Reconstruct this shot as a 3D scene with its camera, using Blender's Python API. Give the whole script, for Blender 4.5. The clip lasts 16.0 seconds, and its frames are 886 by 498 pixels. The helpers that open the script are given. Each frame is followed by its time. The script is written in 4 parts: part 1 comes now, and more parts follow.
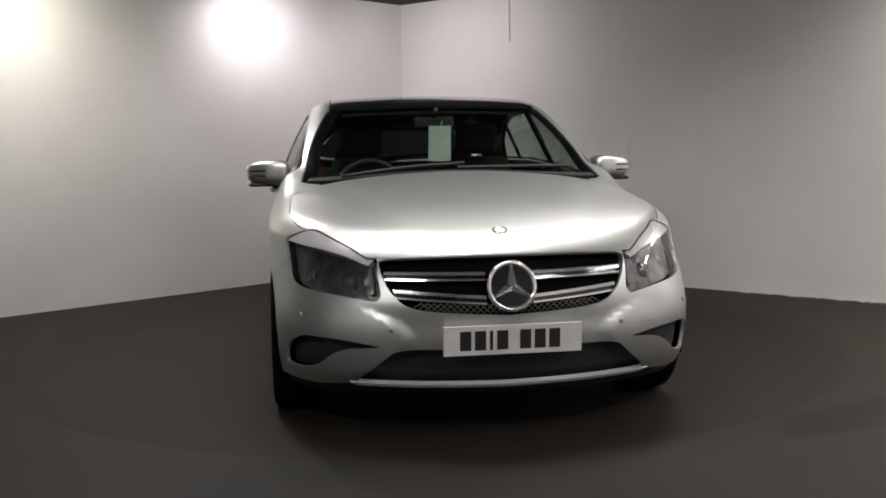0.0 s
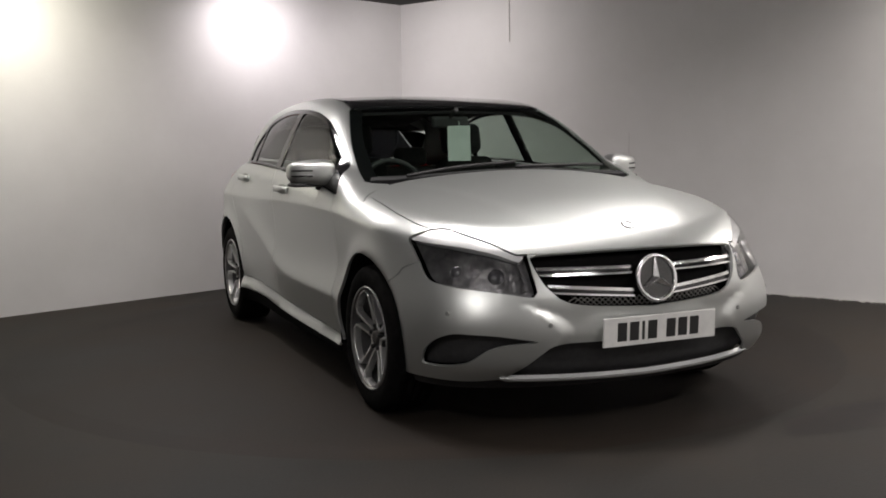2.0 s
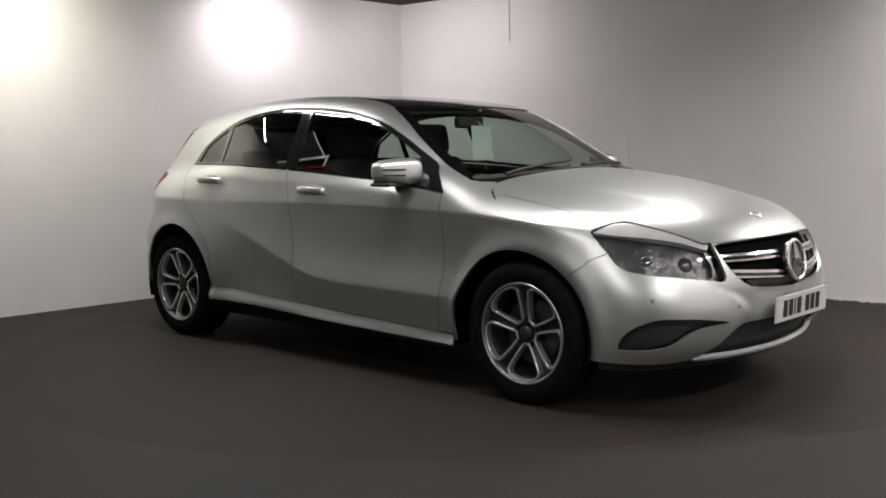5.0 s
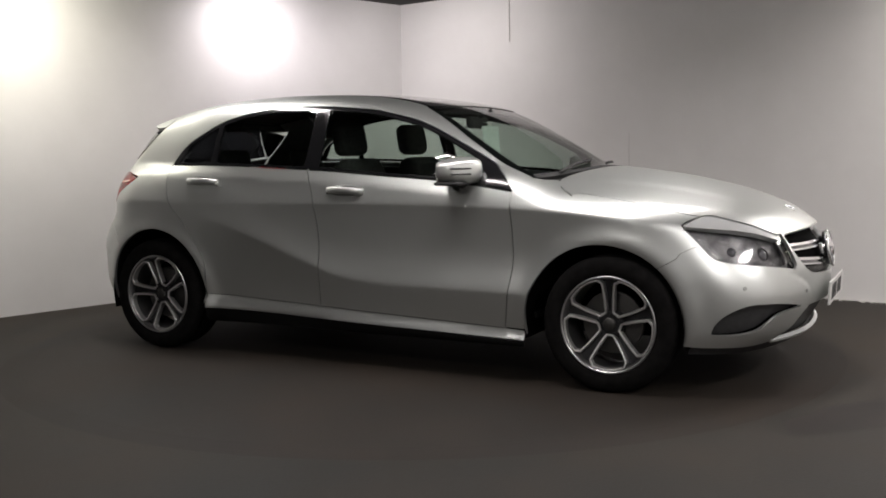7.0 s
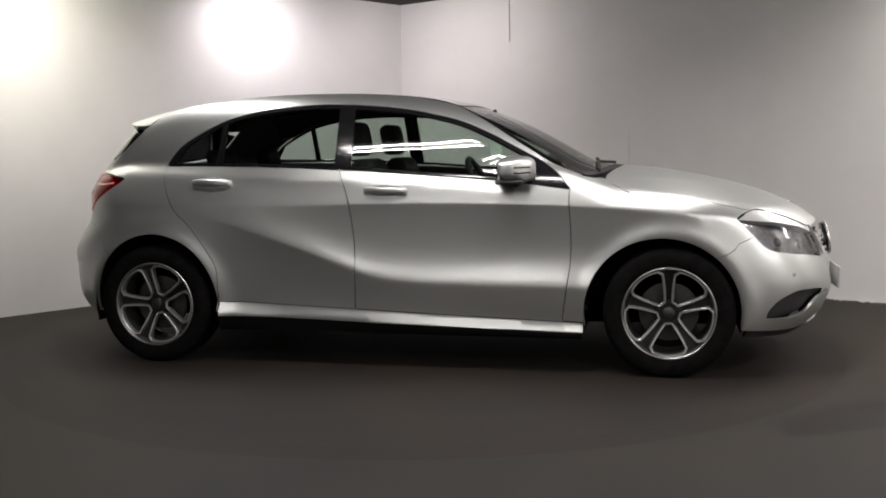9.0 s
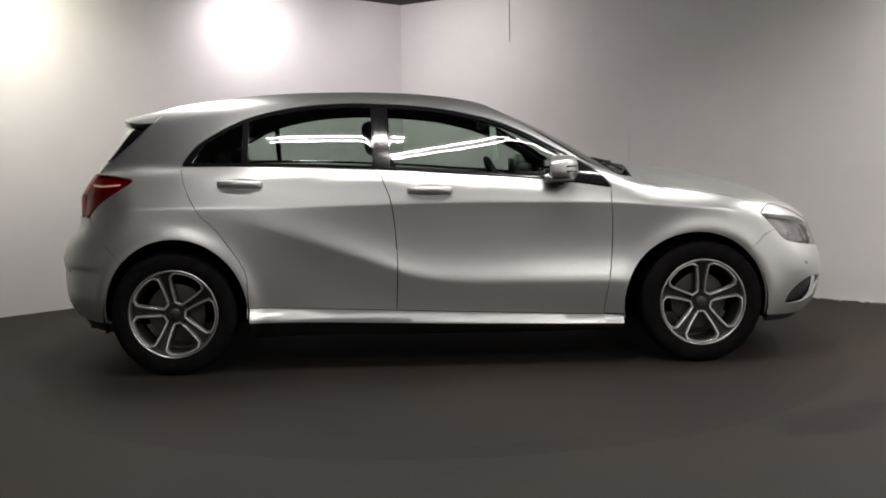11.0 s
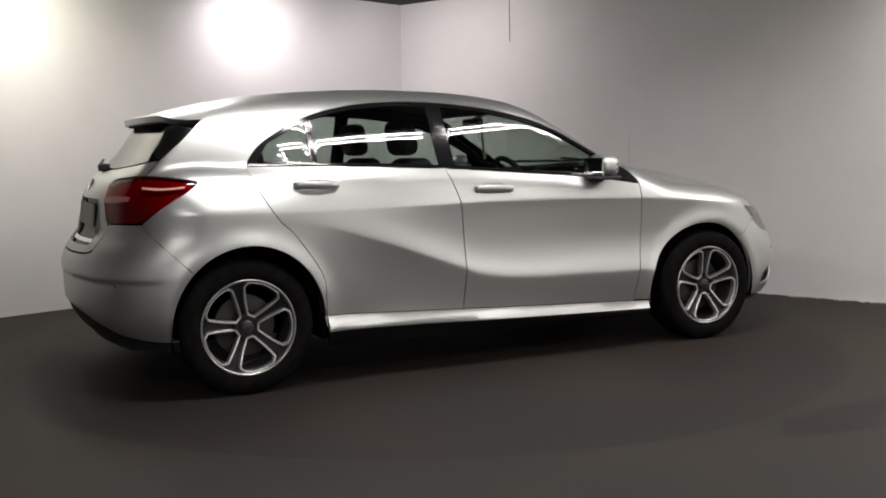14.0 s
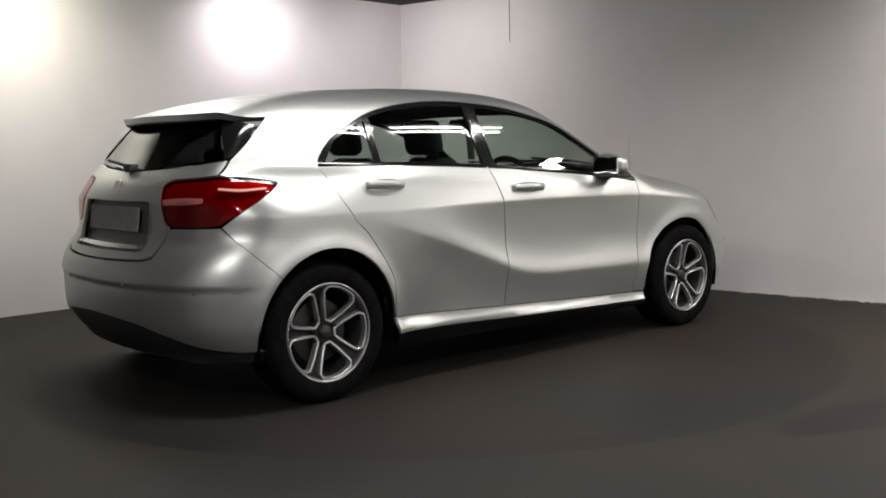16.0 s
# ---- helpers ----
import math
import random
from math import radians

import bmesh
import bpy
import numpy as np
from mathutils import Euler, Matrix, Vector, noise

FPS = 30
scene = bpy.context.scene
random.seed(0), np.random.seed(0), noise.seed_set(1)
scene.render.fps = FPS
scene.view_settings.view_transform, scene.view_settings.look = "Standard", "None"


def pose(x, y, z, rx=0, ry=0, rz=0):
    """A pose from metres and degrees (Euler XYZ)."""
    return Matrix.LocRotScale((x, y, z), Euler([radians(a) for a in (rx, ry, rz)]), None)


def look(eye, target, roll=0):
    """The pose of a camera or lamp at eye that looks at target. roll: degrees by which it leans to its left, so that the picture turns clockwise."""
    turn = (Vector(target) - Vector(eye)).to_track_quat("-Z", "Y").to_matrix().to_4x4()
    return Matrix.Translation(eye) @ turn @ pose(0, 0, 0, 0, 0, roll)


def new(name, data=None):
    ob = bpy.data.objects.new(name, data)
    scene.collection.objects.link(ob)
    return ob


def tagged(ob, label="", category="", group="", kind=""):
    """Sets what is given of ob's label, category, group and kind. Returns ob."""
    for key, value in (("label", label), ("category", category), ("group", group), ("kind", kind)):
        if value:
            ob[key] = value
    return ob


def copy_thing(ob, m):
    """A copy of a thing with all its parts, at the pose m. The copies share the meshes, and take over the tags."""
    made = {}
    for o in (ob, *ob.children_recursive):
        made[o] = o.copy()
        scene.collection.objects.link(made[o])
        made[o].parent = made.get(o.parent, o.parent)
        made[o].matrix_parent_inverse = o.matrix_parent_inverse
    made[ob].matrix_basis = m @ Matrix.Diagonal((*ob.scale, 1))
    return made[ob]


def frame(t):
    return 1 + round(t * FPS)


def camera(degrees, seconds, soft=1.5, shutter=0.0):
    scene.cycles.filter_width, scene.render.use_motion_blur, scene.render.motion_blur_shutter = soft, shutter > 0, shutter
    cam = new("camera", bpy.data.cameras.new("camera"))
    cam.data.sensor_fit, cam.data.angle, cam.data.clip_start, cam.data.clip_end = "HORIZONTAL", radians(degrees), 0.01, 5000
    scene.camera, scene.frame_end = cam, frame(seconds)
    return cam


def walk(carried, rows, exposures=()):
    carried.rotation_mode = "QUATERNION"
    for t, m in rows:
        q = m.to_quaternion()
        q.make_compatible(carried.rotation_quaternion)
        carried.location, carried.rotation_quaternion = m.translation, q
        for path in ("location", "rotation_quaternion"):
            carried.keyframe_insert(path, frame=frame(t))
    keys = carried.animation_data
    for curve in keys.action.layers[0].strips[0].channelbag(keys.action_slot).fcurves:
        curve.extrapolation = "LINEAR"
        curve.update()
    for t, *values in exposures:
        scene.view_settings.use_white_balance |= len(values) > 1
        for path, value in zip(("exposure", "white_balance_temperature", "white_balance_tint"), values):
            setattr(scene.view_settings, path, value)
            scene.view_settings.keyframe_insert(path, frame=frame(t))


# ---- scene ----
from mathutils import geometry

# ---- camera ----
LENS = 47.98
EYE, AIM, ROLL = (0.0, -5.866, 1.120), (0.1182, 0.1030, 0.5259), -0.92
cam = camera(LENS, 16.0, soft=1.8)
walk(cam, [(0.0, look(EYE, AIM, ROLL)), (16.0, look(EYE, AIM, ROLL))],
     exposures=[(0.0, 0.03, 6650, 14), (4.0, 0.20, 6650, 14), (8.0, 0.31, 6650, 14), (12.0, 0.20, 6650, 14), (16.0, 0.18, 6650, 14)])

# the platform's turn, in degrees, second by second; the car stands a little off its axis
TURNS = ((0, -82.41), (0.5, -78.64), (1, -74.82), (1.5, -70.99), (2, -67.14), (2.5, -63.28), (3, -59.41), (3.5, -55.55), (4, -51.69), (4.5, -47.84), (5, -44.00), (5.5, -40.16), (6, -36.34), (6.5, -32.53), (7, -28.72), (7.5, -24.92), (8, -21.13), (8.5, -17.33), (9, -13.54), (9.5, -9.75), (10, -5.96), (10.5, -2.15), (11, 1.66), (11.5, 5.47), (12, 9.31), (12.5, 13.15), (13, 17.00), (13.5, 20.87), (14, 24.76), (14.5, 28.65), (15, 32.55), (15.5, 36.45), (16, 40.36))
CAR_X, CAR_Y = 0.0627, 0.0226

# ---- world and light ----
world = bpy.data.worlds.new("world")
world.use_nodes = True
scene.world = world
world.node_tree.nodes["Background"].inputs[0].default_value = (0.02, 0.02, 0.02, 1)
world.node_tree.nodes["Background"].inputs[1].default_value = 0.2


def area_lamp(name, m, sx, sy, watts, colour, spread=180):
    data = bpy.data.lights.new(name, "AREA")
    data.shape, data.size, data.size_y, data.energy, data.color = "RECTANGLE", sx, sy, watts, colour
    data.spread = radians(spread)
    ob = new(name, data)
    ob.matrix_basis = m
    return ob


# ---- materials ----
def material(name, colour, rough=0.5, metal=0.0, coat=0.0, spec=0.5):
    mat = bpy.data.materials.new(name)
    mat.use_nodes = True
    b = mat.node_tree.nodes["Principled BSDF"]
    b.inputs["Base Color"].default_value = (*colour, 1)
    b.inputs["Roughness"].default_value = rough
    b.inputs["Metallic"].default_value = metal
    b.inputs["Coat Weight"].default_value = coat
    b.inputs["Coat Roughness"].default_value = 0.16
    b.inputs["Specular IOR Level"].default_value = spec
    return mat


def vary(mat, low, high, scale, detail=6.0, bump=0.0, bump_scale=60.0, rough=None, stretch=(1, 1, 1)):
    """Two scales of noise between two colours, with a fine relief and an uneven gloss."""
    t = mat.node_tree
    b = t.nodes["Principled BSDF"]
    co = t.nodes.new("ShaderNodeTexCoord")
    mp = t.nodes.new("ShaderNodeMapping")
    mp.inputs["Scale"].default_value = stretch
    t.links.new(co.outputs["Object"], mp.inputs[0])
    n = t.nodes.new("ShaderNodeTexNoise")
    n.inputs["Scale"].default_value, n.inputs["Detail"].default_value, n.inputs["Roughness"].default_value = scale, detail, 0.6
    t.links.new(mp.outputs[0], n.inputs["Vector"])
    r = t.nodes.new("ShaderNodeValToRGB")
    r.color_ramp.elements[0].position, r.color_ramp.elements[1].position = 0.32, 0.68
    r.color_ramp.elements[0].color, r.color_ramp.elements[1].color = (*low, 1), (*high, 1)
    t.links.new(n.outputs["Fac"], r.inputs[0])
    t.links.new(r.outputs[0], b.inputs["Base Color"])
    if rough:
        m = t.nodes.new("ShaderNodeMapRange")
        m.inputs["To Min"].default_value, m.inputs["To Max"].default_value = rough
        t.links.new(n.outputs["Fac"], m.inputs["Value"])
        t.links.new(m.outputs[0], b.inputs["Roughness"])
    if bump:
        f = t.nodes.new("ShaderNodeTexNoise")
        f.inputs["Scale"].default_value, f.inputs["Detail"].default_value = bump_scale, 4.0
        t.links.new(mp.outputs[0], f.inputs["Vector"])
        u = t.nodes.new("ShaderNodeBump")
        u.inputs["Strength"].default_value, u.inputs["Distance"].default_value = bump, 0.01
        t.links.new(f.outputs["Fac"], u.inputs["Height"])
        t.links.new(u.outputs[0], b.inputs["Normal"])
    return mat


PAINT = material("silver_paint", (0.57, 0.59, 0.578), 0.38, 0.88, 0.25)
BLACK_GLOSS = material("black_gloss", (0.008, 0.008, 0.009), 0.08, 0, 0.5)
BLACK = vary(material("black_plastic", (0.02, 0.02, 0.02), 0.6), (0.014, 0.014, 0.015), (0.026, 0.026, 0.027), 40)
RUBBER = vary(material("tyre_rubber", (0.008, 0.008, 0.008), 0.8, spec=0.03), (0.004, 0.004, 0.004), (0.009, 0.0085, 0.0085), 25, bump=0.2, bump_scale=200)
CHROME = material("chrome", (0.85, 0.85, 0.86), 0.14, 0.9)
WALL_GREY = vary(material("dim_bounce_wall", (0.3, 0.3, 0.3), 0.8), (0.33, 0.33, 0.325), (0.40, 0.40, 0.392), 0.9, bump=0.06, bump_scale=30)
WALL = vary(material("wall_paint", (0.75, 0.74, 0.73), 0.75), (0.71, 0.70, 0.69), (0.79, 0.78, 0.775), 0.9, bump=0.06, bump_scale=30)
FLOOR = vary(material("floor_screed", (0.02, 0.018, 0.016), 0.7, spec=0.25), (0.0105, 0.0112, 0.0102), (0.030, 0.0235, 0.0175), 0.55, 10, bump=0.15, bump_scale=80, rough=(0.55, 0.8))
TABLE = vary(material("platform_paint", (0.02, 0.018, 0.016), 0.7, spec=0.25), (0.0078, 0.0074, 0.0066), (0.023, 0.0168, 0.0122), 0.6, 10, bump=0.12, bump_scale=80, rough=(0.55, 0.8))
CEILING = vary(material("ceiling_dark", (0.03, 0.03, 0.03), 0.9), (0.02, 0.02, 0.02), (0.04, 0.038, 0.036), 3)


# ---- mesh helpers ----
def part(name, bm, mat, parent=None, label=""):
    me = bpy.data.meshes.new(name)
    bm.to_mesh(me)
    bm.free()
    me.materials.append(mat)
    ob = new(name, me)
    ob.parent = parent
    if label:
        ob["label"] = label
    return ob


def box(bm, x0, y0, z0, x1, y1, z1, bevel=0.0):
    r = bmesh.ops.create_cube(bm, size=1.0, matrix=Matrix.Translation(((x0 + x1) / 2, (y0 + y1) / 2, (z0 + z1) / 2)) @ Matrix.Diagonal((x1 - x0, y1 - y0, z1 - z0, 1)))
    if bevel:
        es = {e for v in r["verts"] for e in v.link_edges}
        bmesh.ops.bevel(bm, geom=list(es), offset=bevel, segments=2, affect="EDGES", profile=0.5)
    return r["verts"]


# ---- room ----
CORNER = Vector((-0.176, 3.8305, 0.0))
LEFT = Vector((-0.7144, -0.6997, 0.0)).normalized()
RIGHT = Vector((0.7682, -0.6402, 0.0)).normalized()
HIGH = 2.50
LEFT_END, RIGHT_END = CORNER + LEFT * 8.6, CORNER + RIGHT * 8.6
BACK_END = Vector((0.35, -8.6, 0.0))


def wall(name, a, b, mat, thick=0.2):
    """An upright slab whose inner face runs from a to b, with the room to the right of that way."""
    d = (b - a).normalized()
    n = Vector((-d.y, d.x, 0)) * thick
    bm = bmesh.new()
    lo = [bm.verts.new(p) for p in (a, b, b + n, a + n)]
    hi = [bm.verts.new(v.co + Vector((0, 0, HIGH))) for v in lo]
    bm.faces.new(lo[::-1]), bm.faces.new(hi)
    for i in range(4):
        bm.faces.new((lo[i], lo[(i + 1) % 4], hi[(i + 1) % 4], hi[i]))
    ob = part(name, bm, mat)
    return tagged(ob, "plain white-painted masonry wall of a photo bay" if mat is WALL else "unseen closing wall, grey to dim its bounce", "wall", kind="structure")


wall("wall_left", LEFT_END, CORNER, WALL)
wall("wall_right", CORNER, RIGHT_END, WALL)
# unseen back walls, added to close the room; the left's grey dims its bounce
wall("wall_back_right", RIGHT_END, BACK_END, WALL)
wall("wall_back_left", BACK_END, LEFT_END, WALL_GREY)
bm = bmesh.new()
box(bm, -9, -11, -0.3, 9, 6, 0.0)
tagged(part("floor", bm, FLOOR), "dark grey-brown painted concrete floor", "floor", kind="structure")
bm = bmesh.new()
box(bm, -9, -11, HIGH, 9, 6, HIGH + 0.2)
tagged(part("ceiling", bm, CEILING), "flat dark-painted ceiling", "ceiling", kind="structure")

# ---- ceiling lamps ----
def batten(x, y, turn, length, watts, colour):
    """A twin-tube strip light under the ceiling: a white tray and two glowing tubes."""
    m = pose(x, y, HIGH - 0.075, 0, 0, turn)
    top = new("strip_light")
    top.matrix_basis = m
    bm = bmesh.new()
    box(bm, -length / 2 - 0.03, -0.09, 0.02, length / 2 + 0.03, 0.09, 0.074, 0.008)
    part("tray", bm, TRAY, top)
    for s in (-1, 1):
        lamp = area_lamp("tube_light", m @ pose(0, s * 0.05, -0.012), length, 0.03, watts / 2, colour, 155)
        bm = bmesh.new()
        bmesh.ops.create_cone(bm, cap_ends=True, segments=10, radius1=0.013, radius2=0.013, depth=length,
                              matrix=pose(0, s * 0.05, 0.004, 0, 90, 0))
        part("tube", bm, TUBE, top, "white fluorescent tube")
    return tagged(top, "white twin-tube fluorescent strip light on the ceiling", "lamp", group="ceiling strip lights")


TRAY = material("lamp_tray", (0.7, 0.7, 0.7), 0.4)
TUBE = material("lamp_tube", (0.9, 0.9, 0.9), 0.4)
TUBE.node_tree.nodes["Principled BSDF"].inputs["Emission Color"].default_value = (1, 0.98, 0.95, 1)
TUBE.node_tree.nodes["Principled BSDF"].inputs["Emission Strength"].default_value = 6
# strip lights in a ring over the near half of the platform, and three unseen fill strips added towards the camera
for x, y, turn, long, watts in ((0.50, -1.72, 38, 1.40, 14), (1.62, -0.62, 50, 1.40, 14), (-0.55, -1.70, 3, 1.20, 13), (-1.55, 0.10, -61, 1.20, 17),
                                (1.9, -4.6, 45, 1.25, 44), (3.6, -3.1, 45, 1.25, 38), (-1.3, -4.9, -38, 1.25, 46)):
    batten(x, y, turn, long, watts, (1.0, 0.98, 0.95))


def flood(x, y, turn, watts, colour, aim=None, long=0.9, wide=0.25):
    """A black ceiling box with its lamp below it, facing down or along aim."""
    top = new("flood_light")
    top.matrix_basis = pose(x, y, HIGH, 0, 0, turn)
    bm = bmesh.new()
    box(bm, -long / 2 - 0.02, -wide / 2 - 0.02, -0.05, long / 2 + 0.02, wide / 2 + 0.02, -0.001, 0.008)
    part("housing", bm, BLACK, top, "black steel lamp housing")
    if aim is None:
        area_lamp("flood_lamp", pose(x, y, HIGH - 0.056, 0, 0, turn), long, wide, watts, colour)
    else:
        eye = Vector((x, y, HIGH - 0.14))
        area_lamp("flood_lamp", look(eye, eye + aim), 0.75, 0.12, watts, colour)
    return tagged(top, "long black flood light fixed under the ceiling by the wall", "lamp", group="wall-washing flood lights")


def by_wall(base, way, along, off):
    p = base + way * along
    n = Vector((way.y, -way.x, 0))
    if n.dot(Vector((0, 0, 0)) - p) < 0:
        n = -n
    return p + n * off


TO_LEFT_WALL = Vector((LEFT.y, -LEFT.x, 0))
WASH = TO_LEFT_WALL * 0.42 - LEFT * 0.22 - Vector((0, 0, 0.82))
WASH_RIGHT = Vector((-RIGHT.y, RIGHT.x, 0)) * 0.75 - Vector((0, 0, 0.60))
# the one at RIGHT 0.95 is an unseen fill, added to brighten the corner
for way, along, off, watts, colour, aim in ((LEFT, 1.72, 0.54, 10.5, (1.0, 0.95, 0.98), WASH), (LEFT, 3.90, 0.54, 13, (1.0, 0.99, 0.84), WASH),
                                            (RIGHT, 0.95, 1.0, 7, (1.0, 0.96, 0.95), WASH_RIGHT), (RIGHT, 5.5, 0.44, 30, (1.0, 0.97, 0.92), None), (RIGHT, 7.1, 0.45, 24, (1.0, 0.97, 0.92), None)):
    p = by_wall(CORNER, way, along, off)
    flood(p.x, p.y, math.degrees(math.atan2(way.y, way.x)), watts, colour, aim)


# thin cables down the right wall, and flaked paint at its foot
def cable(along, z0, z1, r):
    p = CORNER + RIGHT * along + Vector((-0.6402, -0.7682, 0)) * (r + 0.001)
    bm = bmesh.new()
    n = 8
    path = [(p.x + 0.0015 * math.sin(9 * k / n), p.y, z0 + (z1 - z0) * k / n) for k in range(n + 1)]
    rows = [[bm.verts.new((x + r * math.cos(a), y + r * math.sin(a), z)) for a in [math.pi * j / 3 for j in range(6)]] for x, y, z in path]
    for a, b in zip(rows, rows[1:]):
        for j in range(6):
            bm.faces.new((a[j], a[(j + 1) % 6], b[(j + 1) % 6], b[j]))
    return tagged(part("cable", bm, CABLE), "thin grey cable hanging down the white wall", "cable", group="wall cables")


CABLE = material("cable_grey", (0.36, 0.34, 0.32), 0.6)
cable(1.262, 2.06, HIGH - 0.002, 0.0035)
cable(2.435, 0.95, 1.24, 0.0011)
FLAKE = vary(material("flaked_paint", (0.6, 0.58, 0.55), 0.8), (0.45, 0.43, 0.40), (0.72, 0.71, 0.68), 30)
bm = bmesh.new()
for k in range(90):
    along = 3.3 + random.random() ** 0.8 * 1.25
    p = CORNER + RIGHT * along + Vector((-0.6402, -0.7682, 0)) * (0.008 + 0.05 * random.random() ** 2)
    r = 0.004 + 0.014 * random.random() ** 2
    a0 = random.random() * 6.3
    top = [bm.verts.new((p.x + r * (0.6 + 0.6 * random.random()) * math.cos(a0 + a), p.y + r * (0.6 + 0.6 * random.random()) * math.sin(a0 + a), 0.002 + 0.004 * random.random())) for a in (0, 1.3, 2.5, 3.8, 5.0)]
    low = [bm.verts.new((v.co.x, v.co.y, 0.0005)) for v in top]
    bm.faces.new(top)
    for i in range(5):
        bm.faces.new((top[i], low[i], low[(i + 1) % 5], top[(i + 1) % 5]))
tagged(part("paint_flakes", bm, FLAKE), "pale paint flakes lying along the foot of the wall", "debris", kind="stuff")

# old stains on the fixed floor beside the platform
STAIN = vary(material("floor_stain", (0.010, 0.007, 0.0055), 0.6, spec=0.25), (0.0075, 0.0055, 0.0045), (0.013, 0.009, 0.007), 3)


def stain(x, y, rx, ry, turn, seed):
    rnd = random.Random(seed)
    ph = [rnd.random() * 6.3 for _ in range(4)]
    bm = bmesh.new()
    mid = bm.verts.new((0, 0, 0.0015))
    ring = []
    for i in range(48):
        a = 2 * math.pi * i / 48
        k = 1 + 0.16 * math.sin(2 * a + ph[0]) + 0.10 * math.sin(3 * a + ph[1]) + 0.06 * math.sin(7 * a + ph[2])
        ring.append(bm.verts.new((rx * k * math.cos(a), ry * k * math.sin(a), 0.0008)))
    for i in range(48):
        bm.faces.new((mid, ring[i], ring[(i + 1) % 48]))
    ob = part("floor_stain", bm, STAIN)
    ob.matrix_basis = pose(x, y, 0, 0, 0, turn)
    return tagged(ob, "dark reddish-brown stain soaked into the floor", "stain", group="floor stains")


stain(1.85, -1.85, 0.42, 0.17, 25, 3)
stain(2.55, -1.62, 0.50, 0.20, 20, 8)

# ---- turntable ----
bm = bmesh.new()
bmesh.ops.create_cone(bm, cap_ends=True, segments=128, radius1=2.195, radius2=2.195, depth=0.008, matrix=Matrix.Translation((0, 0, 0.0)))
turntable = new("turntable")
part("platform", bm, TABLE, turntable)
bm = bmesh.new()
torus_rows = [[bm.verts.new((r * math.cos(a), r * math.sin(a), z)) for r, z in ((2.193, 0.0036), (2.195, 0.0040), (2.22, 0.0032), (2.34, 0.0004))] for a in [2 * math.pi * i / 160 for i in range(160)]]
for i in range(160):
    for j in range(3):
        bm.faces.new((torus_rows[i][j], torus_rows[(i + 1) % 160][j], torus_rows[(i + 1) % 160][j + 1], torus_rows[i][j + 1]))
part("edge_ring", bm, TABLE, turntable, "dark edge ring")
tagged(turntable, "flush dark round turntable let into the floor", "turntable")



def torus(bm, m, R, r, n=32, k=8, squash=1.0):
    rows = []
    for i in range(n):
        a = 2 * math.pi * i / n
        rows.append([bm.verts.new(m @ Vector(((R + r * math.cos(b)) * math.cos(a), (R + r * math.cos(b)) * math.sin(a), r * squash * math.sin(b)))) for b in [2 * math.pi * j / k for j in range(k)]])
    for i in range(n):
        for j in range(k):
            f = bm.faces.new((rows[i][j], rows[(i + 1) % n][j], rows[(i + 1) % n][(j + 1) % k], rows[i][(j + 1) % k]))
            f.smooth = True


def sweep(bm, path, r, scale=(1.0, 1.0), k=8, closed=False):
    """A rounded bar along a path; scale: its width and height against r."""
    p = [Vector(q) for q in path]
    rows = []
    for i, q in enumerate(p):
        a = p[(i - 1) % len(p)] if closed or i else q
        b = p[(i + 1) % len(p)] if closed or i < len(p) - 1 else q
        t = (b - a).normalized()
        side = t.cross(Vector((0, 0, 1)))
        if side.length < 0.05:
            side = t.cross(Vector((0, 1, 0)))
        side.normalize()
        up = side.cross(t).normalized()
        rows.append([bm.verts.new(q + side * (r * scale[0] * math.cos(c)) + up * (r * scale[1] * math.sin(c))) for c in [2 * math.pi * j / k for j in range(k)]])
    n = len(rows)
    for i in range(n if closed else n - 1):
        for j in range(k):
            f = bm.faces.new((rows[i][j], rows[i][(j + 1) % k], rows[(i + 1) % n][(j + 1) % k], rows[(i + 1) % n][j]))
            f.smooth = True
    if not closed:
        bm.faces.new(rows[0][::-1]), bm.faces.new(rows[-1])


def lathe(bm, profile, n=64, sharp=()):
    """Turns (radius, y) points about the y axis."""
    rows = []
    for i in range(n):
        a = 2 * math.pi * i / n
        rows.append([bm.verts.new((r * math.cos(a), y, r * math.sin(a))) for r, y in profile])
    for i in range(n):
        for j in range(len(profile) - 1):
            f = bm.faces.new((rows[i][j], rows[i][j + 1], rows[(i + 1) % n][j + 1], rows[(i + 1) % n][j]))
            f.smooth = True


def glass(name, tint, base=0.06, rough=0.0):
    """Thin clear glass: it lets a tinted picture through and mirrors by its angle."""
    mat = bpy.data.materials.new(name)
    mat.use_nodes = True
    t = mat.node_tree
    t.nodes.clear()
    out, mix = t.nodes.new("ShaderNodeOutputMaterial"), t.nodes.new("ShaderNodeMixShader")
    tr, gl, fr = t.nodes.new("ShaderNodeBsdfTransparent"), t.nodes.new("ShaderNodeBsdfGlossy"), t.nodes.new("ShaderNodeLayerWeight")
    tr.inputs[0].default_value = (*tint, 1)
    gl.inputs["Roughness"].default_value = rough
    fr.inputs["Blend"].default_value = 0.5
    pw, ml = t.nodes.new("ShaderNodeMath"), t.nodes.new("ShaderNodeMath")
    pw.operation, pw.inputs[1].default_value = "POWER", 5.0
    ml.operation, ml.inputs[1].default_value, ml.inputs[2].default_value = "MULTIPLY_ADD", 1 - base, base
    t.links.new(fr.outputs["Facing"], pw.inputs[0])
    t.links.new(pw.outputs[0], ml.inputs[0])
    t.links.new(ml.outputs[0], mix.inputs[0])
    t.links.new(tr.outputs[0], mix.inputs[1])
    t.links.new(gl.outputs[0], mix.inputs[2])
    t.links.new(mix.outputs[0], out.inputs[0])
    return mat


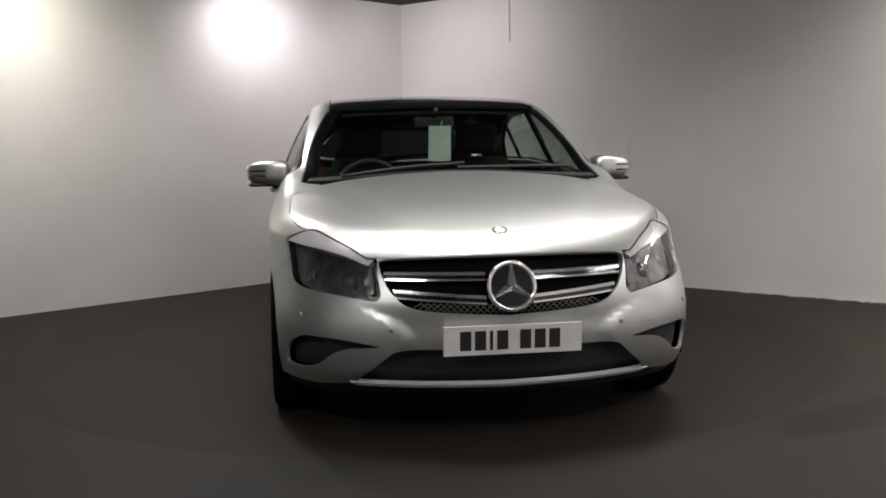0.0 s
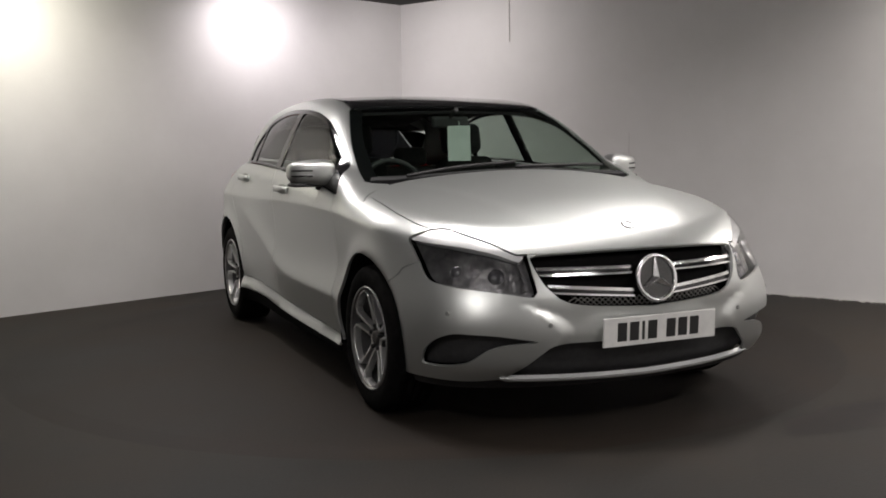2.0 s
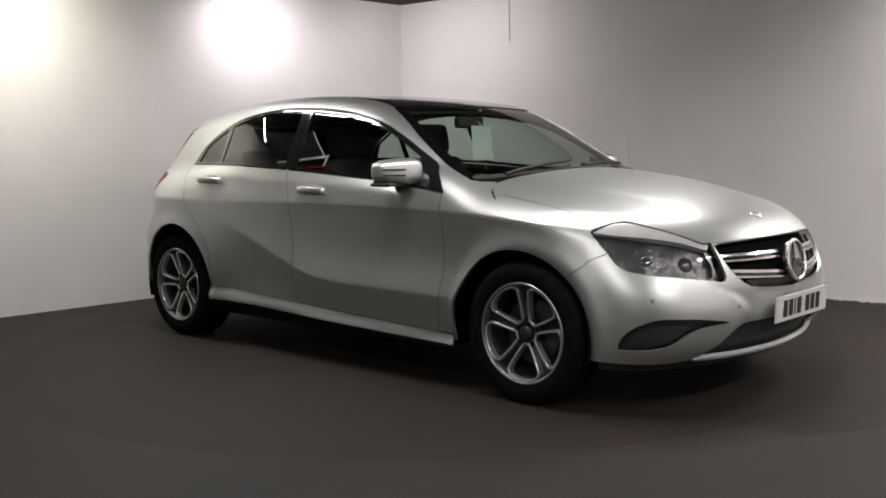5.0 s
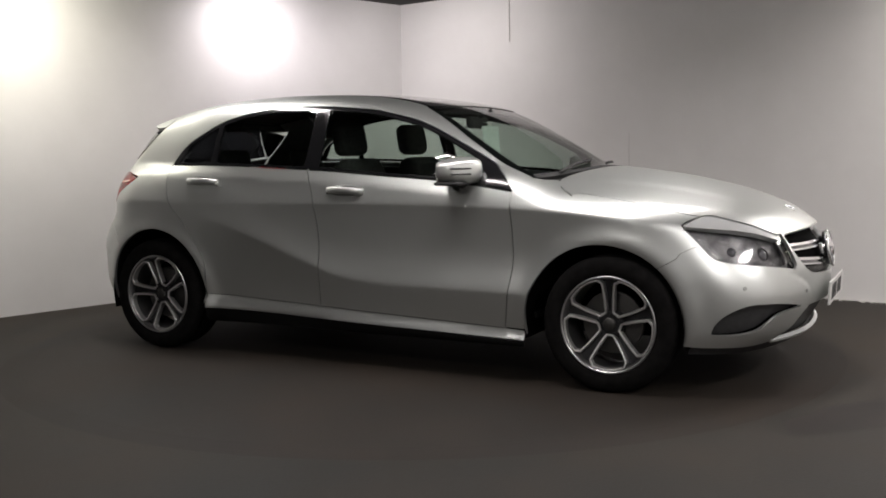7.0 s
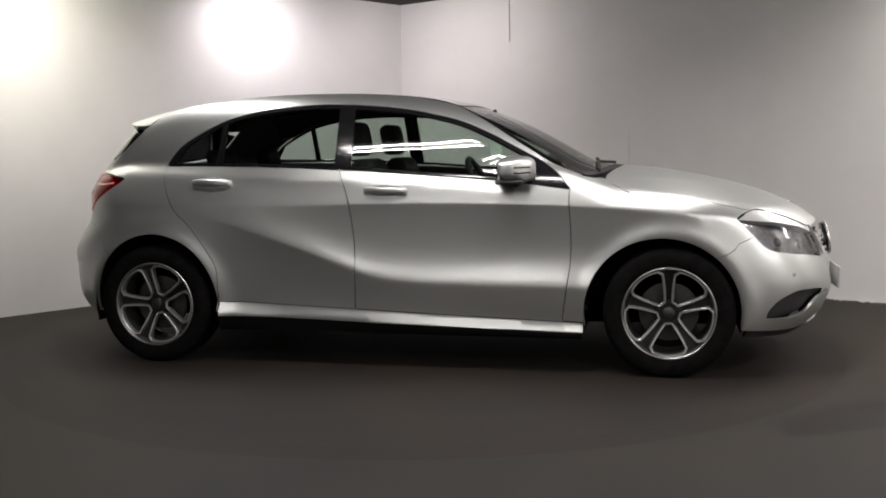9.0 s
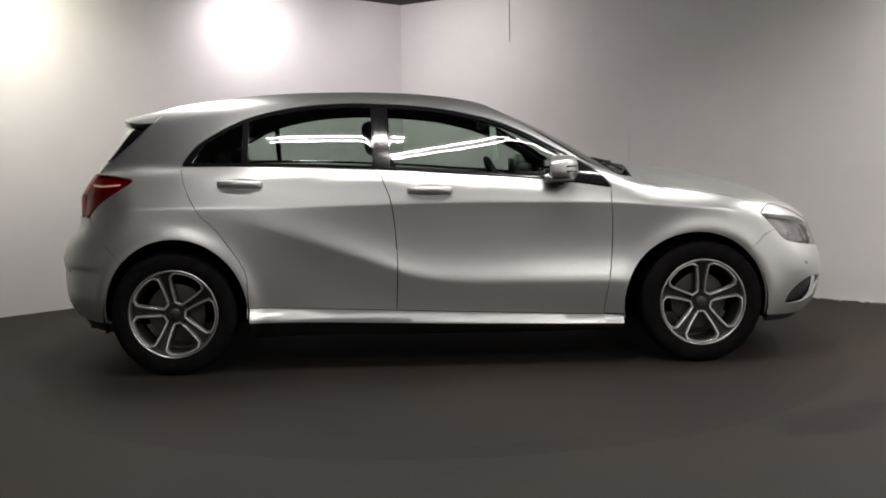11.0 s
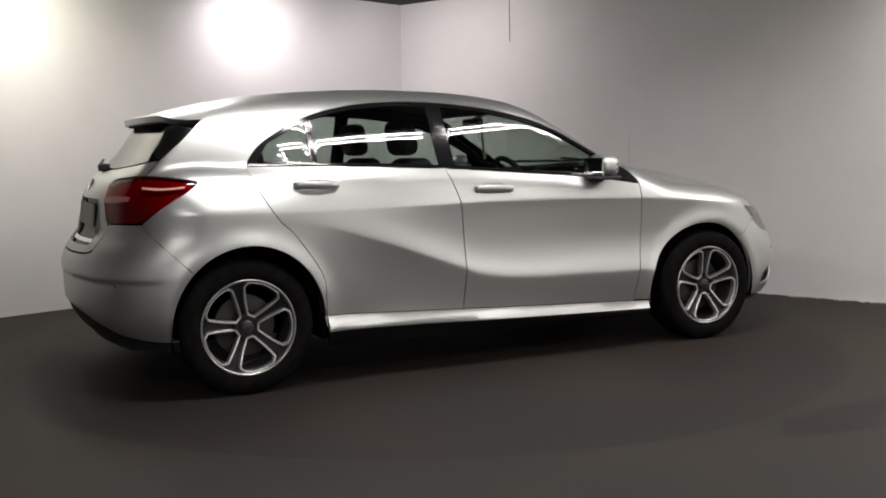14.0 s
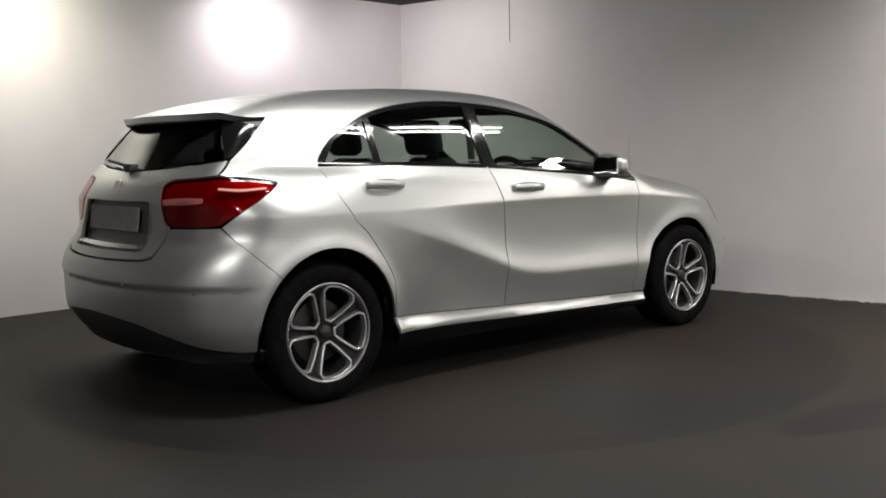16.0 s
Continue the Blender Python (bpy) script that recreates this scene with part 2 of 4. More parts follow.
GLASS = glass("window_glass", (0.66, 0.74, 0.69), 0.08)
GLASS_DARK = glass("privacy_glass", (0.025, 0.025, 0.03), 0.06)
GLASS_CLEAR = glass("clear_glass", (0.93, 0.93, 0.93), 0.06)
LAMP_DARK = vary(material("lamp_bowl", (0.14, 0.14, 0.145), 0.28, 0.7), (0.07, 0.07, 0.075), (0.24, 0.24, 0.245), 14, bump=0.8, bump_scale=22)
LAMP_CHROME = material("lamp_chrome", (0.78, 0.79, 0.80), 0.28, 0.45)
LENS_GLASS = material("projector_lens", (0.10, 0.10, 0.11), 0.12, 0.5, 0.5)
TAIL_RED = glass("red_lens", (0.66, 0.06, 0.06), 0.05)
LAMP_RED_BACK = material("red_reflector", (0.30, 0.05, 0.045), 0.35, 0.2)
LAMP_CLEAR = material("pale_reflector", (0.40, 0.13, 0.12), 0.2, 0.2, 0.5)
LAMP_STRIP = material("pale_strip", (0.85, 0.40, 0.34), 0.2, 0.0, 0.5)
GREY_DARK = material("dark_grey_paint", (0.14, 0.136, 0.13), 0.45, 0.3)
PLATE_WHITE = vary(material("plate_white", (0.62, 0.62, 0.60), 0.4), (0.55, 0.55, 0.54), (0.66, 0.66, 0.64), 12)
PLATE_GREY = vary(material("plate_grey", (0.25, 0.24, 0.22), 0.5), (0.21, 0.20, 0.185), (0.28, 0.27, 0.25), 12)
PLATE_INK = material("plate_ink", (0.012, 0.012, 0.012), 0.5)
TAG = vary(material("sheet_card", (0.62, 0.68, 0.64), 0.7), (0.56, 0.62, 0.58), (0.66, 0.72, 0.68), 18)
MIRROR = material("mirror_glass", (0.9, 0.9, 0.9), 0.02, 1.0)
HANDLE_CUP = material("handle_cup", (0.30, 0.31, 0.30), 0.38, 0.8)
ALLOY = material("machined_alloy", (0.70, 0.70, 0.70), 0.32, 0.9)
ALLOY_MID = material("satin_alloy", (0.42, 0.42, 0.425), 0.30, 0.9)
ALLOY_BARREL = material("barrel_alloy", (0.13, 0.13, 0.132), 0.35, 0.8)
ALLOY_DARK = material("dark_alloy_and_gap_shade", (0.022, 0.022, 0.024), 0.4, 0.5)
BRAKE = material("brake_disc", (0.06, 0.058, 0.056), 0.5, 0.8)
FABRIC = vary(material("seat_fabric", (0.03, 0.03, 0.03), 0.9), (0.02, 0.02, 0.02), (0.04, 0.04, 0.04), 60, bump=0.3, bump_scale=300)
UNDER = material("underbody_black", (0.005, 0.005, 0.005), 0.9, spec=0.03)
# ---- the car's body as one smooth solid: x forward, y to its left, z up, from the ground under its middle ----
def curve(*pairs):
    """A smooth function through (x, value) pairs."""
    xs, ys = (np.array(v, float) for v in zip(*pairs))
    m = np.gradient(ys, xs)

    def f(x):
        x = np.clip(x, xs[0], xs[-1])
        i = np.clip(np.searchsorted(xs, x) - 1, 0, len(xs) - 2)
        h = xs[i + 1] - xs[i]
        s = (x - xs[i]) / h
        return ((1 + 2 * s) * (1 - s) ** 2 * ys[i] + s * (1 - s) ** 2 * h * m[i]
                + s * s * (3 - 2 * s) * ys[i + 1] + s * s * (s - 1) * h * m[i + 1])
    return f


def smax(a, b, k):
    h = np.maximum(k - np.abs(a - b), 0) / k
    return np.maximum(a, b) + h * h * k / 4


def ramp(x, a, b):
    s = np.clip((x - a) / (b - a), 0, 1)
    return s * s * (3 - 2 * s)


AXLE, AXLE_Z, WHEEL_Y = 1.3495, 0.315, 0.765
plan = curve((-2.06, 0.76), (-1.85, 0.832), (-1.6, 0.880), (-1.35, 0.896), (-0.9, 0.889), (0, 0.885), (0.9, 0.888), (1.35, 0.893), (1.6, 0.880), (1.8, 0.868), (2.0, 0.845), (2.2, 0.80))
belt = curve((-2.0, 1.05), (-1.3, 1.056), (-0.98, 1.053), (-0.71, 1.046), (-0.43, 1.033), (-0.14, 1.017), (0.14, 0.995), (0.44, 0.973), (0.7, 0.945), (0.87, 0.92), (1.2, 0.87))
crease = curve((-2.0, 0.86), (-0.93, 0.842), (-0.43, 0.845), (0, 0.85), (0.57, 0.845), (1.17, 0.821), (1.61, 0.782), (2.1, 0.73))
swoosh = curve((-1.9, 0.86), (-1.2, 0.815), (-0.99, 0.771), (-0.85, 0.732), (-0.58, 0.641), (-0.30, 0.542), (-0.16, 0.49), (-0.02, 0.462), (0.13, 0.449), (0.42, 0.442), (0.82, 0.436), (1.2, 0.43), (2.0, 0.43))
nose = curve((0.16, 2.055), (0.22, 2.115), (0.28, 2.17), (0.36, 2.20), (0.45, 2.207), (0.52, 2.198), (0.6, 2.182), (0.68, 2.157), (0.73, 2.13), (0.78, 2.085), (0.9, 1.98))
tail = curve((0.2, -1.92), (0.28, -2.0), (0.36, -2.048), (0.44, -2.066), (0.51, -2.071), (0.62, -2.05), (0.69, -2.01), (0.75, -1.965), (0.85, -1.945), (0.93, -1.93), (1.0, -1.885), (1.05, -1.84), (1.1, -1.80))
hood = curve((0.6, 1.03), (0.9, 1.026), (1.05, 1.012), (1.25, 0.99), (1.43, 0.964), (1.6, 0.929), (1.78, 0.882), (1.95, 0.82), (2.06, 0.768), (2.14, 0.72), (2.3, 0.62))
roof = curve((-2.0, 1.20), (-1.75, 1.285), (-1.6, 1.325), (-1.29, 1.395), (-1.0, 1.428), (-0.7, 1.442), (-0.5, 1.444), (-0.24, 1.438), (-0.06, 1.426), (0.1, 1.406), (0.26, 1.373), (0.41, 1.322), (0.57, 1.252), (0.73, 1.168), (0.9, 1.068), (1.0, 1.012), (1.1, 0.955), (1.3, 0.84))
glass_y = curve((-1.95, 0.61), (-1.6, 0.69), (-1.3, 0.752), (-0.8, 0.812), (0, 0.828), (0.5, 0.818), (0.95, 0.785), (1.2, 0.74))
back = curve((0.9, -1.93), (1.03, -1.84), (1.14, -1.745), (1.22, -1.685), (1.3, -1.62), (1.45, -1.50))


pinch = curve((0.15, 0.74), (0.246, 0.585), (0.31, 0.475), (0.37, 0.41), (0.43, 0.388), (0.48, 0.43), (0.53, 0.53), (0.58, 0.66))


def side_width(x, z):
    """Half the width of the lower body, with its shoulder crease, its rising flank crease and its wheel-arch lips."""
    w = plan(x)
    zc, zs = crease(x), swoosh(x)
    mid = ramp(x, -1.25, -0.35) * (1 - ramp(x, 0.85, 1.15))
    w = w - 0.055 * ramp(z, 0.5, 0.8) * ramp(x, 1.45, 2.0)
    top = (z - zc + np.sqrt((z - zc) ** 2 + 0.008 ** 2)) / 2
    slope = 0.24 + 0.42 * ramp(x, 0.75, 1.4) + 0.30 * ramp(-x, 0.9, 1.6)
    w = w - slope * top - 0.7 * top ** 2
    under = np.maximum(zc - z, 0)
    w = w - 0.026 * ramp(under, -0.04, 0.30) * ramp(x, -1.1, -0.5)
    bite = ramp(x, -0.75, -0.1) * (1 - ramp(x, 1.05, 1.7))
    low = (zc - z + np.sqrt((zc - z) ** 2 + 0.006 ** 2)) / 2
    w = w - 0.007 * bite * (1 - np.exp(-low / 0.036))
    d = z - zs
    near = np.sqrt(d * d + 0.012 ** 2)
    up, down = (near + d) / 2, (near - d) / 2
    w = w + mid * (0.037 * np.exp(-(up / 0.10) ** 1.5) - 0.18 * down - 0.10 * down ** 2)
    w = w - (1 - mid) * 0.25 * np.maximum(0.5 - z, 0) ** 2
    sill = 0.294 - 0.042 * x
    w = w + 0.040 * (1 - ramp(z, sill - 0.062, sill + 0.006)) * ramp(x, -1.02, -0.97) * (1 - ramp(x, 0.93, 0.97))
    for c in (AXLE, -AXLE):
        r = np.hypot(x - c, z - AXLE_Z)
        w = w + 0.018 * np.exp(-((r - 0.375) / 0.055) ** 2) * (z > 0.2)
    return w


def lower(x, y, z):
    ay = np.abs(y)
    side = ay - side_width(x, z)
    high = ramp(z, 0.45, 0.75)
    front = x - (nose(z) - (0.28 + 0.08 * high) * y ** 2 - (0.20 + 0.14 * high) * y ** 4)
    inset = 1 - ramp(ay - pinch(z), -0.05, 0.03)
    front = front + 0.017 * inset * ramp(z, 0.20, 0.28) * (1 - ramp(z, 0.45, 0.56))
    rear = (tail(z) + 0.21 * y ** 2 + 0.18 * y ** 4) - x
    rear = rear + 0.014 * (1 - ramp(z, 0.525, 0.567)) * ramp(z, 0.30, 0.50)
    dip = 0.15 * ramp(x, 0.7, 1.1)
    lid = z - np.where(x > 0.6, hood(x) + 0.006 - dip * y ** 2, belt(x) + 0.0)
    rib = 0.60 - 0.24 * ramp(x, 0.9, 2.1)
    lid = lid - 0.006 * (1 - ramp(ay - rib, -0.05, 0.03)) * ramp(x, 0.95, 1.2) * (1 - ramp(x, 1.75, 2.05))
    f = smax(side, smax(front, rear, 0.02), 0.16)
    f = smax(f, lid * 0.9, 0.07)
    return smax(f, 0.17 - z, 0.03)


OVERHANG = [0.0]    # lets the roof run on behind the rear window, for the spoiler


def cabin(x, y, z):
    ay = np.abs(y)
    up = np.maximum(z - belt(x), -0.07)
    side = (ay - (glass_y(x) - 0.36 * up - 0.42 * np.maximum(up, 0) ** 2)) * 0.9
    lid = (z - (roof(x + 0.20 * y ** 2 * ramp(x, 0.1, 0.6)) - 0.055 * y ** 2)) * 0.9
    rear = ((back(z) - OVERHANG[0] + 0.20 * y ** 2) - x) * 0.85
    f = smax(side, lid, 0.09)
    return smax(smax(f, rear, 0.06), x - 1.3, 0.02)


def solid(p):
    x, y, z = p[:, 0], p[:, 1], p[:, 2]
    return -smax(-lower(x, y, z), -cabin(x, y, z), 0.025)


def normals(p):
    e, g = 0.003, []
    for i in range(3):
        d = np.zeros(3)
        d[i] = e
        g.append(solid(p + d) - solid(p - d))
    g = np.stack(g, 1)
    return g / np.maximum(np.linalg.norm(g, axis=1, keepdims=True), 1e-9)


def cast(o, d, reach=2.2, steps=64):
    """Where the rays from o along d first enter the solid."""
    s = np.linspace(0, reach, steps)
    vals = np.stack([solid(o + d * k) for k in s], 0)
    inside = vals < 0
    i = np.where(inside.any(0), inside.argmax(0), vals.argmin(0))
    lo, hi = s[np.maximum(i - 1, 0)], s[i]
    for _ in range(16):
        mid = (lo + hi) / 2
        neg = solid(o + d * mid[:, None]) < 0
        hi, lo = np.where(neg, mid, hi), np.where(neg, lo, mid)
    return o + d * ((lo + hi) / 2)[:, None]


# the ways in which a flat outline is laid onto the solid; each has map (u, v) -> rays and its inverse
class Flank:
    """u = x, v = angle about a lengthwise axis at height z0, times 0.8."""
    def __init__(self, z0):
        self.z0 = z0

    def rays(self, uv):
        a = uv[:, 1] / 0.8
        d = np.stack([0 * a, np.cos(a), -np.sin(a)], 1)
        return np.stack([uv[:, 0], 0 * a, 0 * a + self.z0], 1) - d * 1.5, d

    def inverse(self, p):
        return np.stack([p[:, 0], 0.8 * np.arctan2(p[:, 2] - self.z0, -p[:, 1])], 1)


class Turned:
    """u = angle about an upright axis at x0, times 1.1; v = z. way 1: nose, -1: tail."""
    def __init__(self, x0, way):
        self.x0, self.way = x0, way

    def rays(self, uv):
        a = uv[:, 0] / 1.1
        d = np.stack([-np.cos(a) * self.way, -np.sin(a), 0 * a], 1)
        return np.stack([0 * a + self.x0, 0 * a, uv[:, 1]], 1) - d * 1.7, d

    def inverse(self, p):
        return np.stack([1.1 * np.arctan2(p[:, 1], self.way * (p[:, 0] - self.x0)), p[:, 2]], 1)


class Above:
    """u = x, v = y, seen from above."""
    def rays(self, uv):
        n = len(uv)
        return np.stack([uv[:, 0], uv[:, 1], np.full(n, 2.0)], 1), np.tile((0.0, 0.0, -1.0), (n, 1))

    def inverse(self, p):
        return p[:, :2].copy()


class Bonnet:
    """Seen from above and ahead, 35 degrees off the upright."""
    def rays(self, uv):
        n, c, s = len(uv), math.cos(radians(35)), math.sin(radians(35))
        d = np.tile((-s, 0.0, -c), (n, 1))
        return np.stack([uv[:, 0] * c, uv[:, 1], -uv[:, 0] * s], 1) - d * 2.6, d

    def inverse(self, p):
        c, s = math.cos(radians(35)), math.sin(radians(35))
        return np.stack([p[:, 0] * c - p[:, 2] * s, p[:, 1]], 1)


SIDE, GREEN, NOSE, TAIL, TOP, LID = Flank(0.55), Flank(0.75), Turned(1.0, 1), Turned(-0.9, -1), Above(), Bonnet()


def spline(pts, step=0.02):
    """A smooth line through pts."""
    p = np.array(pts, float)
    if len(p) == 2:
        n = max(2, int(np.linalg.norm(p[1] - p[0]) / step) + 1)
        return np.linspace(p[0], p[1], n)
    q = np.vstack([2 * p[0] - p[1], p, 2 * p[-1] - p[-2]])
    out = []
    for i in range(1, len(q) - 2):
        n = max(1, int(np.linalg.norm(q[i + 1] - q[i]) / step))
        for s in np.arange(n) / n:
            out.append(0.5 * (2 * q[i] + (q[i + 1] - q[i - 1]) * s + (2 * q[i - 1] - 5 * q[i] + 4 * q[i + 1] - q[i + 2]) * s * s
                              + (3 * q[i] - q[i - 1] - 3 * q[i + 1] + q[i + 2]) * s ** 3))
    return np.vstack([out, p[-1:]])


def on_side(pts, step=0.02):
    p = spline(pts, step)
    n = len(p)
    return cast(np.stack([p[:, 0], np.full(n, -1.4), p[:, 1]], 1), np.tile((0.0, 1.0, 0.0), (n, 1)))


def on_top(pts, step=0.02):
    return cast(*TOP.rays(spline(pts, step)))


def on_nose(pts, step=0.02):
    p = spline([(radians(a) * 1.133, z) for a, z in pts], step)
    return cast(*NOSE.rays(p))


def on_tail(pts, step=0.02):
    p = spline([(radians(a) * 1.144, z) for a, z in pts], step)
    return cast(*TAIL.rays(p))


# ---- panels laid onto the solid ----
def within(pts, loop):
    """Which of pts lie inside the loop."""
    x, y = pts[:, 0][:, None], pts[:, 1][:, None]
    a, b = loop, np.roll(loop, -1, 0)
    dy = np.where(np.abs(b[:, 1] - a[:, 1]) < 1e-12, 1e-12, b[:, 1] - a[:, 1])
    cross = ((a[:, 1] > y) != (b[:, 1] > y)) & (x < (b[:, 0] - a[:, 0]) * (y - a[:, 1]) / dy + a[:, 0])
    return cross.sum(1) % 2 == 1


def far_from(pts, loop, gap):
    keep = np.ones(len(pts), bool)
    a, b = loop, np.roll(loop, -1, 0)
    for i in range(len(a)):
        d = b[i] - a[i]
        s = np.clip(((pts - a[i]) @ d) / max(d @ d, 1e-12), 0, 1)
        keep &= np.linalg.norm(pts - a[i] - s[:, None] * d, axis=1) > gap
    return keep


def tidy(loop, gap=0.003):
    out = [loop[0]]
    for p in loop[1:]:
        if np.linalg.norm(p - out[-1]) > gap:
            out.append(p)
    if np.linalg.norm(out[0] - out[-1]) <= gap:
        out.pop()
    return np.array(out)


def shrink(loop, by):
    """The loop drawn in by a small gap."""
    area = np.sum(loop[:, 0] * np.roll(loop[:, 1], -1) - np.roll(loop[:, 0], -1) * loop[:, 1])
    t = np.roll(loop, -1, 0) - np.roll(loop, 1, 0)
    t /= np.maximum(np.linalg.norm(t, axis=1, keepdims=True), 1e-9)
    n = np.stack([-t[:, 1], t[:, 0]], 1) * (1 if area > 0 else -1)
    return loop + n * by


def skin(way, outline, holes=(), cell=0.03, lift=0.0, thick=0.014, gap=0.0013, seeds=None):
    """Vertices, faces and normals of a panel that covers the outline (points on the solid), with a turned-in rim."""
    loops = [tidy(shrink(tidy(way.inverse(np.vstack(outline))), gap))] + [tidy(shrink(tidy(way.inverse(np.vstack(h))), -gap)) for h in holes]
    lo, hi = loops[0].min(0), loops[0].max(0)
    grid = np.stack(np.meshgrid(np.arange(lo[0] + cell / 2, hi[0], cell), np.arange(lo[1] + cell / 2, hi[1], cell)), -1).reshape(-1, 2)
    grid = grid[within(grid, loops[0])]
    for h in loops[1:]:
        grid = grid[~within(grid, h)]
    for k in loops:
        grid = grid[far_from(grid, k, cell * 0.4)]
    if seeds is not None:
        extra = way.inverse(seeds)
        extra = extra[within(extra, loops[0])]
        for k in loops:
            extra = extra[far_from(extra, k, 0.006)]
        clear = np.array([np.min(np.linalg.norm(extra - g, axis=1)) > 0.009 for g in grid]) if len(extra) else np.ones(len(grid), bool)
        grid = np.vstack([grid[clear], extra])
    pts, edges = [], []
    for k in loops:
        n0 = len(pts)
        pts += [Vector(p) for p in k]
        edges += [(n0 + i, n0 + (i + 1) % len(k)) for i in range(len(k))]
    pts += [Vector(p) for p in grid]
    vs, _, fs, _, _, _ = geometry.delaunay_2d_cdt(pts, edges, [], 1, 1e-5)
    uv = np.array([tuple(v) for v in vs])
    mid = np.array([uv[list(f)].mean(0) for f in fs])
    ok = np.ones(len(fs), bool)
    for h in loops[1:]:
        ok &= ~within(mid, h)
    fs = [tuple(f) for f, k in zip(fs, ok) if k]
    p = cast(*way.rays(uv))
    n = normals(p)
    p = p + n * lift
    # turn the faces outwards
    f0 = np.array(fs[len(fs) // 2])
    fn = np.cross(p[f0[1]] - p[f0[0]], p[f0[2]] - p[f0[0]])
    if fn @ n[f0[0]] < 0:
        fs = [f[::-1] for f in fs]
    count = {}
    for f in fs:
        for i in range(3):
            e = (f[i], f[(i + 1) % 3])
            count[frozenset(e)] = None if frozenset(e) in count else e
    rim = [e for e in count.values() if e]
    verts, norms, faces = [tuple(v) for v in p], [tuple(v) for v in n], list(fs)
    twin = {}
    for e in rim:
        for i in e:
            if i not in twin:
                twin[i] = len(verts)
                verts += [tuple(p[i]), tuple(p[i] - n[i] * thick)]
                norms += [(0, 0, 0), (0, 0, 0)]
        a, b = twin[e[0]], twin[e[1]]
        faces.append((b, a, a + 1, b + 1))
    return verts, faces, norms


def lay(name, data, mat, parent, label="", flip=False):
    """Links a skin as one mesh; flip: its twin on the car's other side."""
    verts, faces, norms = data
    if flip:
        verts = [(x, -y, z) for x, y, z in verts]
        norms = [(x, -y, z) for x, y, z in norms]
        faces = [f[::-1] for f in faces]
    me = bpy.data.meshes.new(name)
    me.from_pydata(verts, [], faces)
    me.materials.append(mat)
    me.shade_smooth()
    me.normals_split_custom_set_from_vertices(norms)
    ob = new(name, me)
    ob.parent = parent
    if label:
        ob["label"] = label
    return ob


def pair(name, mat, parent, way, outline, label="", **kw):
    data = skin(way, outline, **kw)
    return [lay(name, data, mat, parent, label, f) for f in (False, True)]


def mirror_y(pts):
    return pts * np.array((1.0, -1.0, 1.0))


def whole(half):
    """Closes a half outline, which runs from the middle line along the car's right side and back to it, over its left."""
    h = np.vstack(half)
    return [h, mirror_y(h)[::-1]]


def arch(c, rx, rz, a0, a1, n=40):
    """A wheel arch's edge on the flank, between two angles in degrees from straight ahead."""
    a = np.radians(np.linspace(a0, a1, n))
    return on_side([(c + rx * math.cos(k), AXLE_Z + rz * math.sin(k)) for k in a], 0.03)


FRONT_ARCH, REAR_ARCH = (1.315, 0.372, 0.364), (-1.335, 0.357, 0.379)
DLO = curve((-1.30, 1.069), (-1.27, 1.111), (-1.22, 1.163), (-1.12, 1.225), (-0.98, 1.291), (-0.84, 1.328), (-0.70, 1.350), (-0.56, 1.361), (-0.42, 1.364), (-0.27, 1.358), (-0.13, 1.348), (0.02, 1.330), (0.16, 1.302), (0.31, 1.262), (0.46, 1.198), (0.61, 1.12), (0.73, 1.054), (0.82, 0.991), (0.87, 0.93))

car = new("car")
tagged(car, "silver five-door hatchback with alloy wheels parked on the turntable", "car")

# lines shared by neighbouring panels
rear_door_edge = [(-0.972, 0.335), (-0.975, 0.40), (-0.99, 0.538), (-1.12, 0.732), (-1.19, 0.800), (-1.25, 0.895), (-1.29, 0.988), (-1.305, 1.037)]
middle_edge = [(-0.228, 0.304), (-0.222, 0.45), (-0.22, 0.572), (-0.23, 0.743), (-0.25, 0.87), (-0.28, 0.955), (-0.31, 1.027)]
front_door_edge = [(0.835, 0.259), (0.86, 0.425), (0.88, 0.571), (0.882, 0.717), (0.875, 0.833), (0.874, 0.918)]
belt_rear = [(x, float(belt(x)) - 0.004) for x in (-1.305, -1.15, -0.98, -0.71, -0.43, -0.31)]
belt_front = [(x, float(belt(x)) - 0.004) for x in (-0.31, -0.14, 0.14, 0.44, 0.7, 0.874)]
sill_line = [(x, 0.296 - 0.042 * x) for x in (-0.972, -0.6, -0.228, 0.3, 0.835, 0.94)]
hood_line = [(1.17, 0.911), (1.38, 0.879), (1.53, 0.850), (1.68, 0.813), (1.73, 0.804)]
hood_back = [(1.165, -0.825), (1.09, -0.755), (1.035, -0.64), (1.06, -0.40), (1.09, -0.2), (1.10, 0.0)]
wing_line = [(1.672, 0.650), (1.655, 0.625), (1.578, 0.580)]
quarter_line = [(-1.749, 0.743), (-1.695, 0.683), (-1.595, 0.582)]
screen_edge = [(0.93, -0.735), (0.80, -0.717), (0.58, -0.675), (0.28, -0.58)]

# extra points along the two flank creases, so that their edges stay crisp
def crease_rows(x0, x1):
    xs = np.arange(x0, x1, 0.014)
    rows = [np.stack([xs, crease(xs) + d], 1) for d in (-0.09, -0.074, -0.06, -0.046, -0.034, -0.022, -0.011, -0.003, 0.004, 0.012, 0.022, 0.034, 0.047, 0.061, 0.076)] + [np.stack([xs, swoosh(xs) + d], 1) for d in (-0.012, -0.004, 0.004, 0.012)]
    p = np.vstack(rows)
    return cast(np.stack([p[:, 0], np.full(len(p), -1.4), p[:, 1]], 1), np.tile((0.0, 1.0, 0.0), (len(p), 1)))


